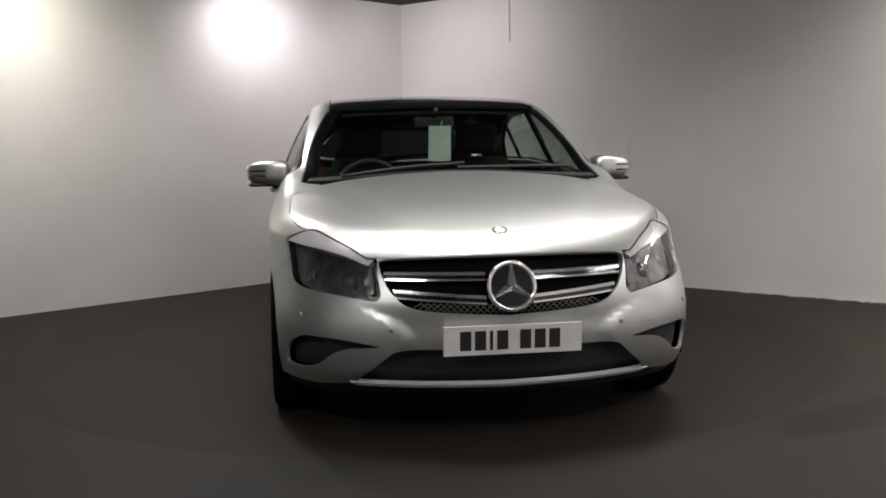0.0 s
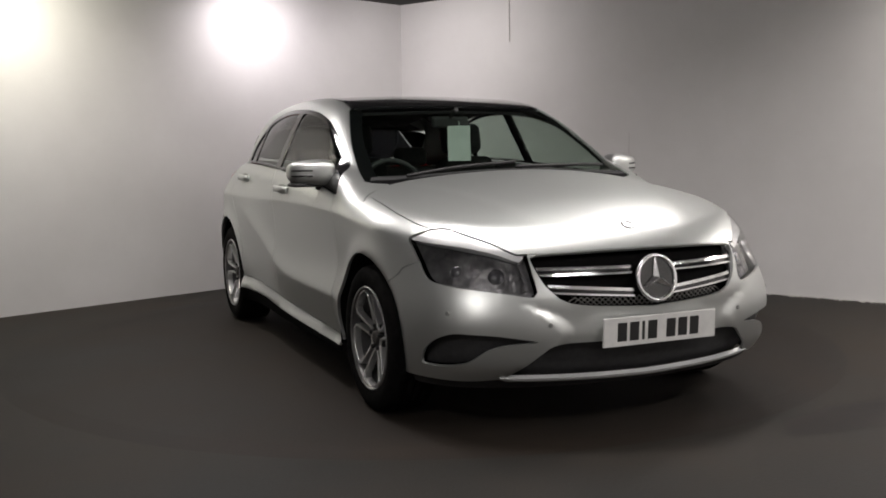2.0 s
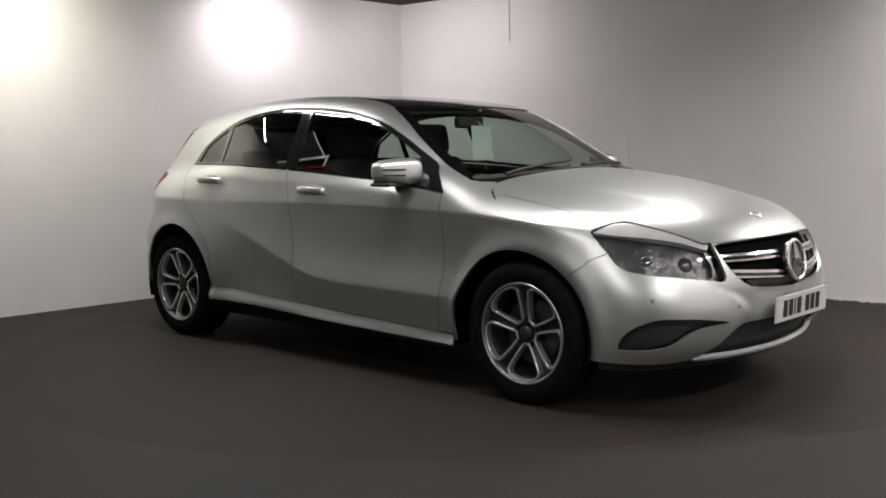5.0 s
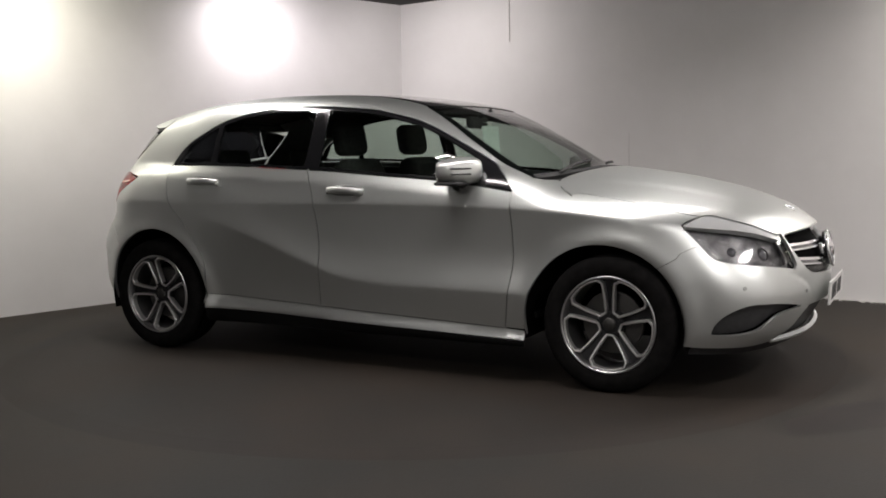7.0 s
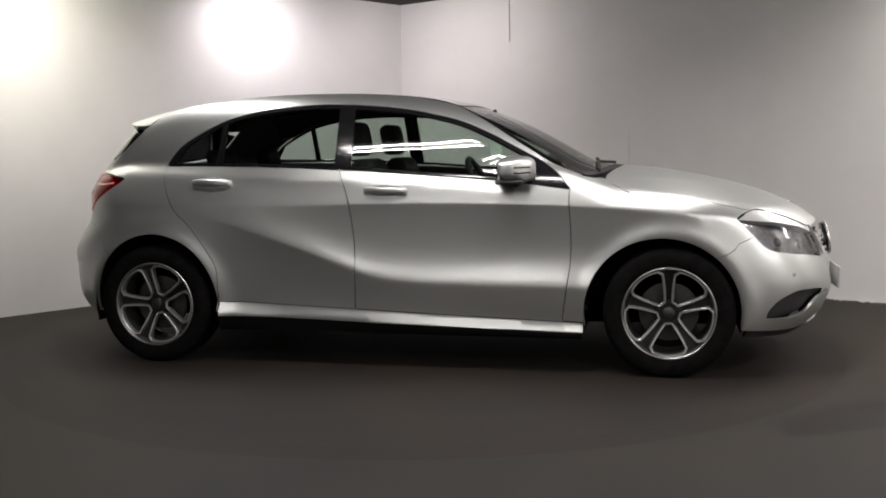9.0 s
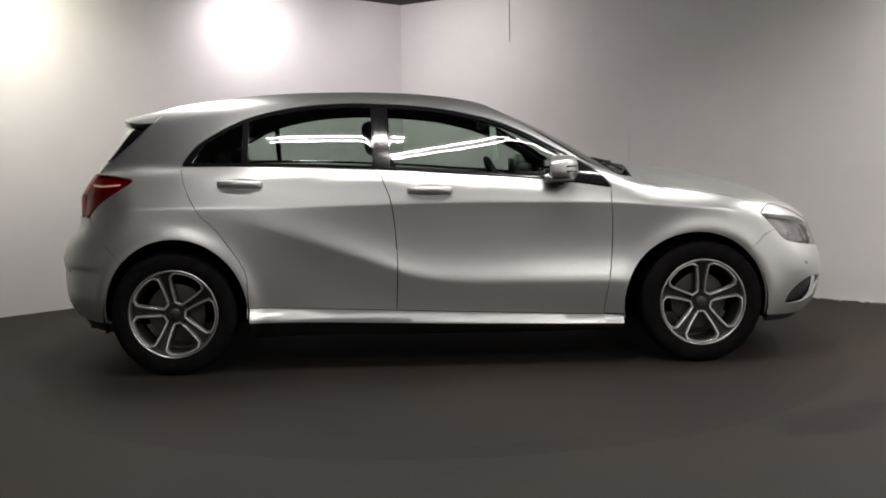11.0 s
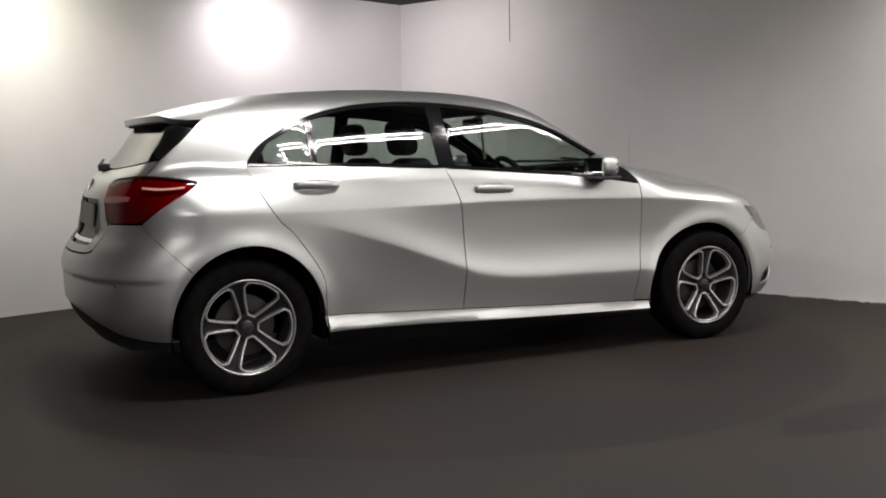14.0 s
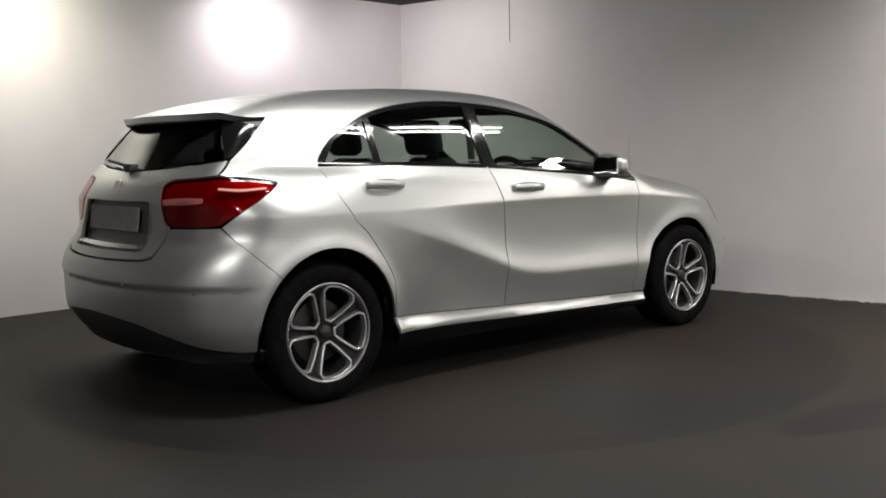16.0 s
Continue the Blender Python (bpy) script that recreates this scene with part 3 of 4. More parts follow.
# doors
pair("rear_door", PAINT, car, SIDE, [on_side(rear_door_edge), on_side(belt_rear), on_side(middle_edge[::-1]), on_side(sill_line[2::-1])], "silver rear door", gap=0.0024, cell=0.02, seeds=crease_rows(-1.25, -0.2))
pair("front_door", PAINT, car, SIDE, [on_side(middle_edge), on_side(belt_front), on_side(front_door_edge[::-1]), on_side(sill_line[4:1:-1])], "silver front door", gap=0.0028, cell=0.02, seeds=crease_rows(-0.3, 0.9))
for edge, other, top, low, nm in ((rear_door_edge, middle_edge, belt_rear, sill_line[2::-1], "rear_door_trim"), (middle_edge, front_door_edge, belt_front, sill_line[4:1:-1], "front_door_trim")):
    pair(nm, BLACK, car, SIDE, [on_side(edge), on_side(top), on_side(other[::-1]), on_side(low)], "black inner door trim", cell=0.06, lift=-0.06, gap=0.008)

# wings, sides, sills
c, rx, rz = FRONT_ARCH
pair("front_wing", PAINT, car, SIDE, [
    on_side(hood_line), on_nose([(-43.6, 0.806), (-46.5, 0.792), (-49.2, 0.770), (-48, 0.735), (-45.9, 0.682)]),
    on_side(wing_line), arch(c, rx, rz, 46, 192), on_side([(0.94, 0.262), (0.835, 0.266)]), on_side(front_door_edge),
    on_top([(0.90, -0.775), (0.945, -0.735)]), on_top([(0.975, -0.71), (1.032, -0.65), (1.088, -0.76), (1.16, -0.825)])], "silver front wing", cell=0.02, seeds=crease_rows(0.84, 1.75))
c, rx, rz = REAR_ARCH
pair("body_side", PAINT, car, GREEN, [
    on_top(screen_edge), on_top([(0.28, -0.57), (0.0, -0.55), (-0.5, -0.545), (-1.0, -0.525), (-1.335, -0.40), (-1.42, -0.56)]),
    on_tail([(-44.6, 1.259), (-41.7, 1.17), (-38.2, 1.086)]), on_tail([(-37.5, 1.05), (-36.6, 1.019)]),
    on_tail([(-43.1, 1.011), (-47.5, 0.998), (-49.4, 0.985), (-47.5, 0.94), (-42.5, 0.866), (-38.2, 0.803)]),
    on_side(quarter_line), arch(c, rx, rz, 135.5, -4),
    on_side([(-0.978, 0.335), (-0.975, 0.36)]), on_side(rear_door_edge[1:]),
    on_side([(x, float(DLO(x))) for x in (-1.30, -1.27, -1.22, -1.12, -0.98, -0.84, -0.70, -0.56, -0.42, -0.27, -0.13, 0.02, 0.16, 0.31, 0.46, 0.61, 0.73, 0.82, 0.872)]),
    on_side([(0.874, 0.925), (0.89, 0.926)])], "silver body side with roof rail and rear quarter", cell=0.022)
pair("sill", PAINT, car, SIDE, [on_side([(-0.968, 0.262), (-0.968, 0.331)]), on_side(sill_line), on_side([(0.94, 0.252), (0.94, 0.212)]), on_side([(0.94, 0.212), (0, 0.236), (-0.968, 0.262)])], "bright silver side sill", cell=0.02)
# near-black strip: the shade below the sill is put into its colour
pair("sill_underside_shade", UNDER, car, SIDE, [on_side([(-0.968, 0.185), (-0.968, 0.260)]), on_side([(-0.968, 0.260), (0, 0.234), (0.94, 0.210)]), on_side([(0.94, 0.21), (0.94, 0.18)]), on_side([(0.94, 0.18), (-0.968, 0.185)])], "sill underside coloured black as its shade", cell=0.05)

# bonnet, windscreen, roof
head_top = [(-43.6, 0.804), (-41, 0.8075), (-36.8, 0.7875), (-31.5, 0.7575), (-26, 0.713), (-24.6, 0.7145)]
lay("bonnet", skin(LID, whole([on_top(hood_back[::-1]), on_side(hood_line), on_nose(head_top), on_nose([(-24.4, 0.7145), (-22.5, 0.7135), (-12, 0.7225), (0, 0.7255)])]), cell=0.03, gap=0.0025), PAINT, car, "silver bonnet")
lay("windscreen", skin(TOP, whole([on_top([(1.12, 0), (1.08, -0.3), (1.0, -0.58), (0.935, -0.722)]), on_top(screen_edge), on_top([(0.28, -0.57), (0.305, -0.3), (0.315, 0)])]), cell=0.05, lift=-0.004, thick=0.005), GLASS, car, "tinted windscreen")
band_in = [(0.93, -0.66), (0.80, -0.648), (0.58, -0.61), (0.33, -0.525)]
pair("windscreen_band", BLACK_GLOSS, car, TOP, [on_top(screen_edge), on_top([(0.28, -0.57), (0.33, -0.525)]), on_top(band_in[::-1]), on_top([(0.93, -0.66), (0.93, -0.728)])], "black printed windscreen border", cell=0.03, lift=-0.009, thick=0.004)
lay("scuttle", skin(TOP, whole([on_top([(1.11, 0), (1.07, -0.3), (1.0, -0.58), (0.95, -0.712)]), on_top([(0.95, -0.712), (0.92, -0.70), (0.95, -0.58), (1.02, -0.3), (1.05, 0)])]), cell=0.03, lift=0.002, thick=0.02), BLACK, car, "black windscreen scuttle")
roof_side = [(0.275, -0.565), (0.0, -0.545), (-0.5, -0.54), (-0.80, -0.53)]
lay("roof_glass", skin(TOP, whole([on_top([(0.31, 0), (0.30, -0.3), (0.275, -0.565)]), on_top(roof_side), on_top([(-0.80, -0.53), (-0.80, 0)])]), cell=0.05), BLACK_GLOSS, car, "black panoramic roof glass")
lay("roof_skin", skin(TOP, whole([on_top([(-0.81, 0), (-0.81, -0.528)]), on_top([(-0.81, -0.528), (-1.0, -0.52), (-1.325, -0.40)]), on_top([(-1.325, -0.40), (-1.345, -0.2), (-1.35, 0)])]), cell=0.05), PAINT, car, "silver rear roof skin")
lay("headlining", skin(TOP, whole([on_top([(0.30, 0), (0.28, -0.50)]), on_top([(0.28, -0.5), (0, -0.52), (-0.5, -0.53), (-1.0, -0.52), (-1.5, -0.45)]), on_top([(-1.5, -0.45), (-1.5, 0)])]), cell=0.08, lift=-0.035), BLACK, car, "dark headlining")

pair("pillar_trim", BLACK, car, GREEN, [on_top([(x - 0.01, y + 0.012) for x, y in screen_edge]), on_top([(0.26, -0.55), (0.0, -0.53), (-0.5, -0.525), (-1.0, -0.505), (-1.2, -0.45)]),
    on_side([(-1.22, 1.22), (-1.12, 1.228)]), on_side([(x, float(DLO(x)) + 0.003) for x in (-1.12, -0.98, -0.84, -0.70, -0.42, -0.13, 0.16, 0.31, 0.46, 0.61, 0.73, 0.82)]), on_side([(0.84, 0.99), (0.885, 0.98)])], "black pillar lining", cell=0.04, lift=-0.02)

# side windows
glass_top = lambda x: float(DLO(x)) - 0.022
def pane(x0, x1, lean0, lean1):
    xs = np.linspace(x0, x1, 9)
    bottom = on_side([(x, float(belt(x)) + 0.014) for x in xs])
    t0, t1 = x0 + lean0, x1 + lean1
    top = on_side([(x, glass_top(x)) for x in np.linspace(t1, t0, 11)])
    return [bottom, top]


panes = [("front_door_window", pane(-0.245, 0.70, -0.01, -0.075)), ("rear_door_window", pane(-0.965, -0.335, 0.0, -0.01)), ("rear_quarter_window", pane(-1.255, -1.0, 0.065, 0.0))]
dlo_line = [on_side([(x, float(belt(x)) + 0.001) for x in (0.868, 0.7, 0.44, 0.14, -0.14, -0.43, -0.71, -0.98, -1.15, -1.30)]),
            on_side([(x, float(DLO(x)) - 0.001) for x in (-1.30, -1.27, -1.22, -1.12, -0.98, -0.84, -0.70, -0.56, -0.42, -0.27, -0.13, 0.02, 0.16, 0.31, 0.46, 0.61, 0.73, 0.82, 0.868)])]
pair("window_frame", BLACK_GLOSS, car, GREEN, dlo_line, "black gloss window surround", holes=[p for _, p in panes], cell=0.03, lift=-0.002)
for nm, p in panes:
    pair(nm, GLASS, car, GREEN, p, "tinted side window", cell=0.05, lift=-0.008, thick=0.004, gap=-0.003)

# nose
grille_half = [on_nose([(0, 0.722), (-12, 0.719), (-22.5, 0.710), (-23.7, 0.702)]), on_nose([(-23.5, 0.69), (-22.6, 0.65), (-20.9, 0.596), (-18.5, 0.550)]), on_nose([(-16.5, 0.532), (-12, 0.519), (0, 0.503)])]
intake_half = [on_nose([(0, 0.378), (-12, 0.380), (-18.5, 0.378), (-20.5, 0.366)]), on_nose([(-24, 0.306), (-28.5, 0.240)]), on_nose([(-27.5, 0.235), (-12, 0.230), (0, 0.226)])]
fog = [on_nose([(-44.4, 0.29), (-44, 0.33), (-41.8, 0.381), (-37.7, 0.418), (-33, 0.42), (-28.6, 0.413), (-22.5, 0.393)]), on_nose([(-22.5, 0.391), (-28.5, 0.378), (-31.6, 0.355), (-35, 0.308), (-39, 0.29), (-44.3, 0.288)])]
head_low = [(-24.2, 0.717), (-23.6, 0.66), (-22.6, 0.578), (-23.3, 0.560), (-27, 0.570), (-32.4, 0.584), (-38.5, 0.598), (-43.4, 0.622), (-45.9, 0.682)]
lay("front_bumper", skin(NOSE, whole([
    on_nose([(0, 0.727), (-12, 0.724), (-22.5, 0.715), (-24.2, 0.716)]), on_nose(head_low), on_side(wing_line),
    arch(*FRONT_ARCH, 45.8, -8), on_nose([(-49.5, 0.235), (-44, 0.228), (-36, 0.226), (-29.5, 0.236)]), on_nose([(-28.2, 0.224), (-12, 0.217), (0, 0.213)])]),
    holes=[np.vstack(whole(grille_half)), np.vstack(whole(intake_half)), np.vstack(fog), mirror_y(np.vstack(fog))], cell=0.02), PAINT, car, "silver front bumper")
lay("grille_backing", skin(NOSE, whole(grille_half), cell=0.04, lift=-0.05, gap=-0.015, thick=0.01), UNDER, car, "black grille mesh backing")
lay("lower_intake", skin(NOSE, whole(intake_half), cell=0.04, lift=-0.035, gap=-0.015, thick=0.01), BLACK, car, "black lower air intake")
pair("side_intake", BLACK, car, NOSE, fog, "black recessed side air intake", cell=0.04, lift=-0.04, gap=-0.012, thick=0.01)
lay("chrome_lip", skin(NOSE, whole([on_nose([(0, 0.233), (-12, 0.237), (-27.2, 0.243), (-29.3, 0.247)]), on_nose([(-29.3, 0.243), (-27, 0.234), (-12, 0.227), (0, 0.223)])]), cell=0.01, lift=0.004, gap=0, thick=0.02), LAMP_CHROME, car, "chrome strip under the air intake")
lay("chin", skin(NOSE, whole([on_nose([(0, 0.212), (-12, 0.215), (-29, 0.228), (-48, 0.228)]), on_nose([(-48, 0.19), (-30, 0.18), (0, 0.18)])]), cell=0.03, lift=-0.012, gap=0, thick=0.02), BLACK, car, "black chin under the bumper")

# headlamps
lamp_line = [on_nose([(-48.8, 0.768), (-44.5, 0.802), (-41, 0.806), (-36.8, 0.786), (-31.5, 0.756), (-26, 0.711), (-24.9, 0.712)]), on_nose([(-24.2, 0.66), (-23.2, 0.580)]),
             on_nose([(-23.8, 0.566), (-32.4, 0.590), (-38.5, 0.604), (-43, 0.627), (-45.7, 0.688), (-48.7, 0.765)])]
pair("headlamp_bowl", LAMP_DARK, car, NOSE, lamp_line, "smoked headlamp bowl", cell=0.03, lift=-0.042, gap=-0.004, thick=0.01)
brow = [on_nose([(-48.8, 0.768), (-44.5, 0.802), (-41, 0.806), (-36.8, 0.786), (-31.5, 0.756), (-26, 0.711), (-24.9, 0.712)]), on_nose([(-24.9, 0.705), (-25.6, 0.688), (-31, 0.720), (-37, 0.741), (-43, 0.752), (-48.2, 0.762)])]
pair("indicator_brow", LAMP_CHROME, car, NOSE, brow, "chrome indicator reflector", cell=0.02, lift=-0.004, gap=0.001, thick=0.03)
inner = [on_nose([(-26.5, 0.700), (-25.0, 0.690), (-24.0, 0.60), (-24.3, 0.585)]), on_nose([(-25.2, 0.585), (-25.0, 0.62), (-26.3, 0.69)])]
pair("light_guide", LAMP_DARK, car, NOSE, inner, "dark light guide bar", cell=0.015, lift=-0.022, gap=0.003, thick=0.015)
for a, z, r in ((-39.5, 0.662, 0.034), (-31.0, 0.645, 0.040)):
    p = cast(*NOSE.rays(np.array([[radians(a) * 1.1, z]])))[0]
    n = normals(p[None])[0]
    q = p - n * 0.056
    for s in (1, -1):
        bm = bmesh.new()
        turn = Vector((n[0], s * n[1], n[2])).to_track_quat("Z", "Y").to_matrix().to_4x4()
        bmesh.ops.create_uvsphere(bm, u_segments=20, v_segments=10, radius=r, matrix=Matrix.Translation((q[0], s * q[1], q[2])) @ turn @ Matrix.Diagonal((1, 1, 0.55, 1)))
        for f in bm.faces:
            f.smooth = True
        lens = part("projector", bm, LENS_GLASS, car, "round dark projector lens")
        bm = bmesh.new()
        torus(bm, Matrix.Translation((q[0], s * q[1], q[2])) @ turn, r + 0.005, 0.004)
        part("bezel", bm, LAMP_DARK, lens, "dark bezel ring")
pair("headlamp_cover", GLASS_CLEAR, car, NOSE, lamp_line, "clear headlamp cover", cell=0.03, lift=0.0, gap=0.001, thick=0.006)

# grille bars and badge
def nose_bar(a0, a1, z0, z1, high, mat, name, label, lift=-0.012, s=1):
    up = [(a0, z0 + high / 2), ((a0 + a1) / 2, (z0 + z1 + high) / 2), (a1, z1 + high / 2)]
    lo = [(a1, z1 - high / 2), ((a0 + a1) / 2, (z0 + z1 - high) / 2), (a0, z0 - high / 2)]
    return lay(name, skin(NOSE, [on_nose(up), on_nose(lo)], cell=0.008, lift=lift, gap=0, thick=0.035), mat, car, label, s < 0)


for s in (1, -1):
    for a0, z0, z1 in ((-22.6, 0.655, 0.652), (-20.6, 0.590, 0.562)):
        nose_bar(a0, -4.2, z0, z1, 0.034, BLACK_GLOSS, "grille_louvre", "black grille louvre", -0.020, s)
        nose_bar(a0, -4.2, z0 + 0.011, z1 + 0.011, 0.012, CHROME, "louvre_trim", "chrome louvre edge", -0.012, s)
        nose_bar(a0, -4.2, z0 - 0.013, z1 - 0.013, 0.007, CHROME, "louvre_trim", "chrome louvre edge", -0.012, s)
bm = bmesh.new()
for k in range(-15, 16):
    for lean in (-1, 1):
        if abs(k + 1.5 * lean) < 14.2:
            foot, head = 0.508 + 0.0009 * (k / 3.0) ** 2, 0.548 + 0.0004 * (k / 3.0) ** 2
            line = on_nose([(1.15 * k, foot), (1.15 * (k + 1.5 * lean), head)], 0.05)
            sweep(bm, [tuple(q - 0.024 * normals(q[None])[0]) for q in line], 0.0022, k=4)
part("grille_mesh", bm, GREY_DARK, car, "dark diamond mesh in the lower grille")
badge = new("badge")
badge.parent = car
badge.matrix_basis = Matrix.Translation((2.19, 0.004, 0.612)) @ pose(0, 0, 0, 0, 80, 0)
bm = bmesh.new()
torus(bm, Matrix.Identity(4), 0.086, 0.0085, 48, 10)
ring = part("ring", bm, CHROME, badge, "chrome ring")
bm = bmesh.new()
bmesh.ops.create_cone(bm, cap_ends=True, segments=40, radius1=0.084, radius2=0.078, depth=0.02, matrix=Matrix.Translation((0, 0, -0.012)))
part("disc", bm, BLACK_GLOSS, badge, "black disc")
for k in range(3):
    bm = bmesh.new()
    vs = bmesh.ops.create_cone(bm, cap_ends=True, segments=4, radius1=0.017, radius2=0.004, depth=0.08, matrix=pose(0, 0, 0, 0, 0, 120 * k + 180) @ pose(0.042, 0, 0.002, 0, 90, 0))
    part("spoke", bm, CHROME, badge, "chrome bar")

# number plates, their writing as plain bars
def plate(x, z, tilt, mat, front):
    top = new("number_plate")
    top.parent = car
    top.matrix_basis = Matrix.Translation((x, 0, z)) @ (pose(0, 0, 0, 90 - tilt, 0, 90) if front else pose(0, 0, 0, 90 - tilt, 0, -90))
    bm = bmesh.new()
    box(bm, -0.26, -0.0555, -0.006, 0.26, 0.0555, 0.004, 0.003)
    part("plate", bm, mat, top, "reflective plate")
    if front:
        for i, w in enumerate((-0.178, -0.123, -0.082, -0.040, 0.046, 0.101, 0.156)):
            bm = bmesh.new()
            wide = 0.012 if i == 2 else 0.042
            box(bm, w - wide / 2, -0.036, 0.004, w + wide / 2, 0.036, 0.0052)
            part("bar", bm, PLATE_INK, top, "dark bar of writing")
    return top


plate(2.222, 0.420, -3, PLATE_WHITE, True)

# tail
lamp_tail = [on_tail([(-21.2, 0.972), (-23.5, 0.996), (-28.8, 1.004), (-36.6, 1.014), (-43.1, 1.006), (-47.3, 0.994), (-49.0, 0.984)]), on_tail([(-47.2, 0.940), (-42.3, 0.868), (-37.8, 0.812)]), on_tail([(-35.5, 0.804), (-26.2, 0.799), (-23.8, 0.815), (-22.5, 0.87), (-21.2, 0.965)])]
pair("tail_lamp", TAIL_RED, car, TAIL, lamp_tail, "red tail lamp lens", cell=0.025, lift=0.002, thick=0.02, gap=0.002)
pair("tail_lamp_bowl", LAMP_RED_BACK, car, TAIL, lamp_tail, "red tail lamp reflector", cell=0.04, lift=-0.014, thick=0.005, gap=0.002)
band = [on_tail([(-22.5, 0.918), (-30, 0.926), (-34.0, 0.925)]), on_tail([(-34.0, 0.905), (-30, 0.897), (-22.8, 0.893)])]
pair("reverse_light", LAMP_CLEAR, car, TAIL, band, "pale reversing light band", cell=0.02, lift=0.0035, thick=0.01, gap=0)
strip = [on_tail([(-37, 0.968), (-42, 0.962), (-47, 0.968)]), on_tail([(-47, 0.960), (-42, 0.952), (-37, 0.958)])]
pair("light_strip", LAMP_STRIP, car, TAIL, strip, "pale red light strip", cell=0.02, lift=0.0035, thick=0.01, gap=0)
recess = [on_tail([(0, 0.905), (-16.8, 0.907), (-17.8, 0.900)]), on_tail([(-18.6, 0.73), (-18.0, 0.70)]), on_tail([(-17, 0.692), (0, 0.688)])]
lay("tailgate", skin(TAIL, whole([on_tail([(0, 1.035), (-22, 1.055), (-37.6, 1.084)]), on_tail([(-36.9, 1.05), (-36.3, 1.022)]), on_tail([(-34, 1.018), (-28.8, 1.011), (-23, 1.002), (-20.8, 0.977)]), on_tail([(-20.8, 0.96), (-22.2, 0.87), (-23.3, 0.815), (-24.3, 0.797)]),
    on_tail([(-24.0, 0.76), (-22.7, 0.70), (-20.3, 0.664), (-7, 0.652), (0, 0.651)])]), holes=[np.vstack(whole(recess))], cell=0.022), PAINT, car, "silver tailgate")
lay("plate_recess", skin(TAIL, whole(recess), cell=0.04, lift=-0.032, gap=-0.012, thick=0.01), GREY_DARK, car, "dark recess for the number plate")
plate(-1.935, 0.825, 6, PLATE_GREY, False)
lay("rear_window", skin(TAIL, whole([on_tail([(0, 1.043), (-22, 1.062), (-36.6, 1.09)]), on_tail([(-33.3, 1.19), (-30.6, 1.285)]), on_tail([(-30.6, 1.29), (0, 1.30)])]), cell=0.05, lift=-0.003, thick=0.005), GLASS_DARK, car, "dark tinted rear window")
pair("rear_window_trim", BLACK_GLOSS, car, TAIL, [on_tail([(-37.0, 1.09), (-38.0, 1.092), (-41.5, 1.17), (-43.6, 1.232)]), on_tail([(-40, 1.250), (-31.2, 1.275)]), on_tail([(-33.8, 1.19), (-37.0, 1.09)])], "black gloss trim beside the rear window", cell=0.03, lift=0.003, gap=0.001)
lay("rear_bumper", skin(TAIL, whole([on_tail([(0, 0.645), (-7, 0.646), (-20.2, 0.657), (-23.0, 0.695), (-24.5, 0.785)]), on_tail([(-25.5, 0.794), (-35.5, 0.798), (-37.9, 0.800)]),
    on_side(quarter_line), arch(*REAR_ARCH, 135.8, 186), on_tail([(-47, 0.272), (-40, 0.275), (-33, 0.295), (-26, 0.335), (-18, 0.375), (-7, 0.395), (0, 0.40)])]), cell=0.022), PAINT, car, "silver rear bumper")
lay("diffuser", skin(TAIL, whole([on_tail([(0, 0.397), (-7, 0.392), (-18, 0.372), (-26, 0.332), (-33, 0.292), (-40, 0.272), (-47, 0.268)]), on_tail([(-47, 0.22), (-30, 0.215), (0, 0.215)])]), cell=0.03, lift=-0.012, gap=-0.004, thick=0.02), BLACK, car, "black rear diffuser")
ledge = [on_tail([(0, 0.722), (-18.2, 0.724)]), on_tail([(-18.4, 0.708), (0, 0.704)])]
lay("tailgate_strip", skin(TAIL, whole(ledge), cell=0.012, lift=-0.012, gap=0, thick=0.02), CHROME, car, "chrome strip under the number plate")
# parking sensors and bonnet badge
for a, z, way in ((-38.5, 0.497, NOSE), (-20.5, 0.455, NOSE), (-34, 0.53, TAIL), (-14, 0.545, TAIL)):
    q = cast(*way.rays(np.array([[radians(a) * 1.13, z]])))[0]
    n = normals(q[None])[0]
    for s in (1, -1):
        bm = bmesh.new()
        bmesh.ops.create_cone(bm, cap_ends=True, segments=16, radius1=0.0095, radius2=0.008, depth=0.004, matrix=Matrix.Translation((q[0] + n[0] * 0.001, s * (q[1] + n[1] * 0.001), q[2] + n[2] * 0.001)) @ Vector((n[0], s * n[1], n[2])).to_track_quat("Z", "Y").to_matrix().to_4x4())
        part("parking_sensor", bm, HANDLE_CUP, car, "small round parking sensor")
q = on_top([(2.0, 0.0), (2.001, 0.0)])[0]
n = Vector(normals(q[None])[0])
bm = bmesh.new()
torus(bm, Matrix.Translation(Vector(q) + n * 0.001) @ n.to_track_quat("Z", "Y").to_matrix().to_4x4(), 0.026, 0.004, 28, 6)
part("bonnet_badge", bm, CHROME, car, "small round chrome bonnet badge")
# rear badge and wiper
bm = bmesh.new()
p = cast(*TAIL.rays(np.array([[0.0, 0.965]])))[0]
bmesh.ops.create_cone(bm, cap_ends=True, segments=24, radius1=0.038, radius2=0.034, depth=0.012, matrix=Matrix.Translation(p) @ pose(0, 0, 0, 0, -70, 0))
part("rear_badge", bm, CHROME, car, "round chrome badge")

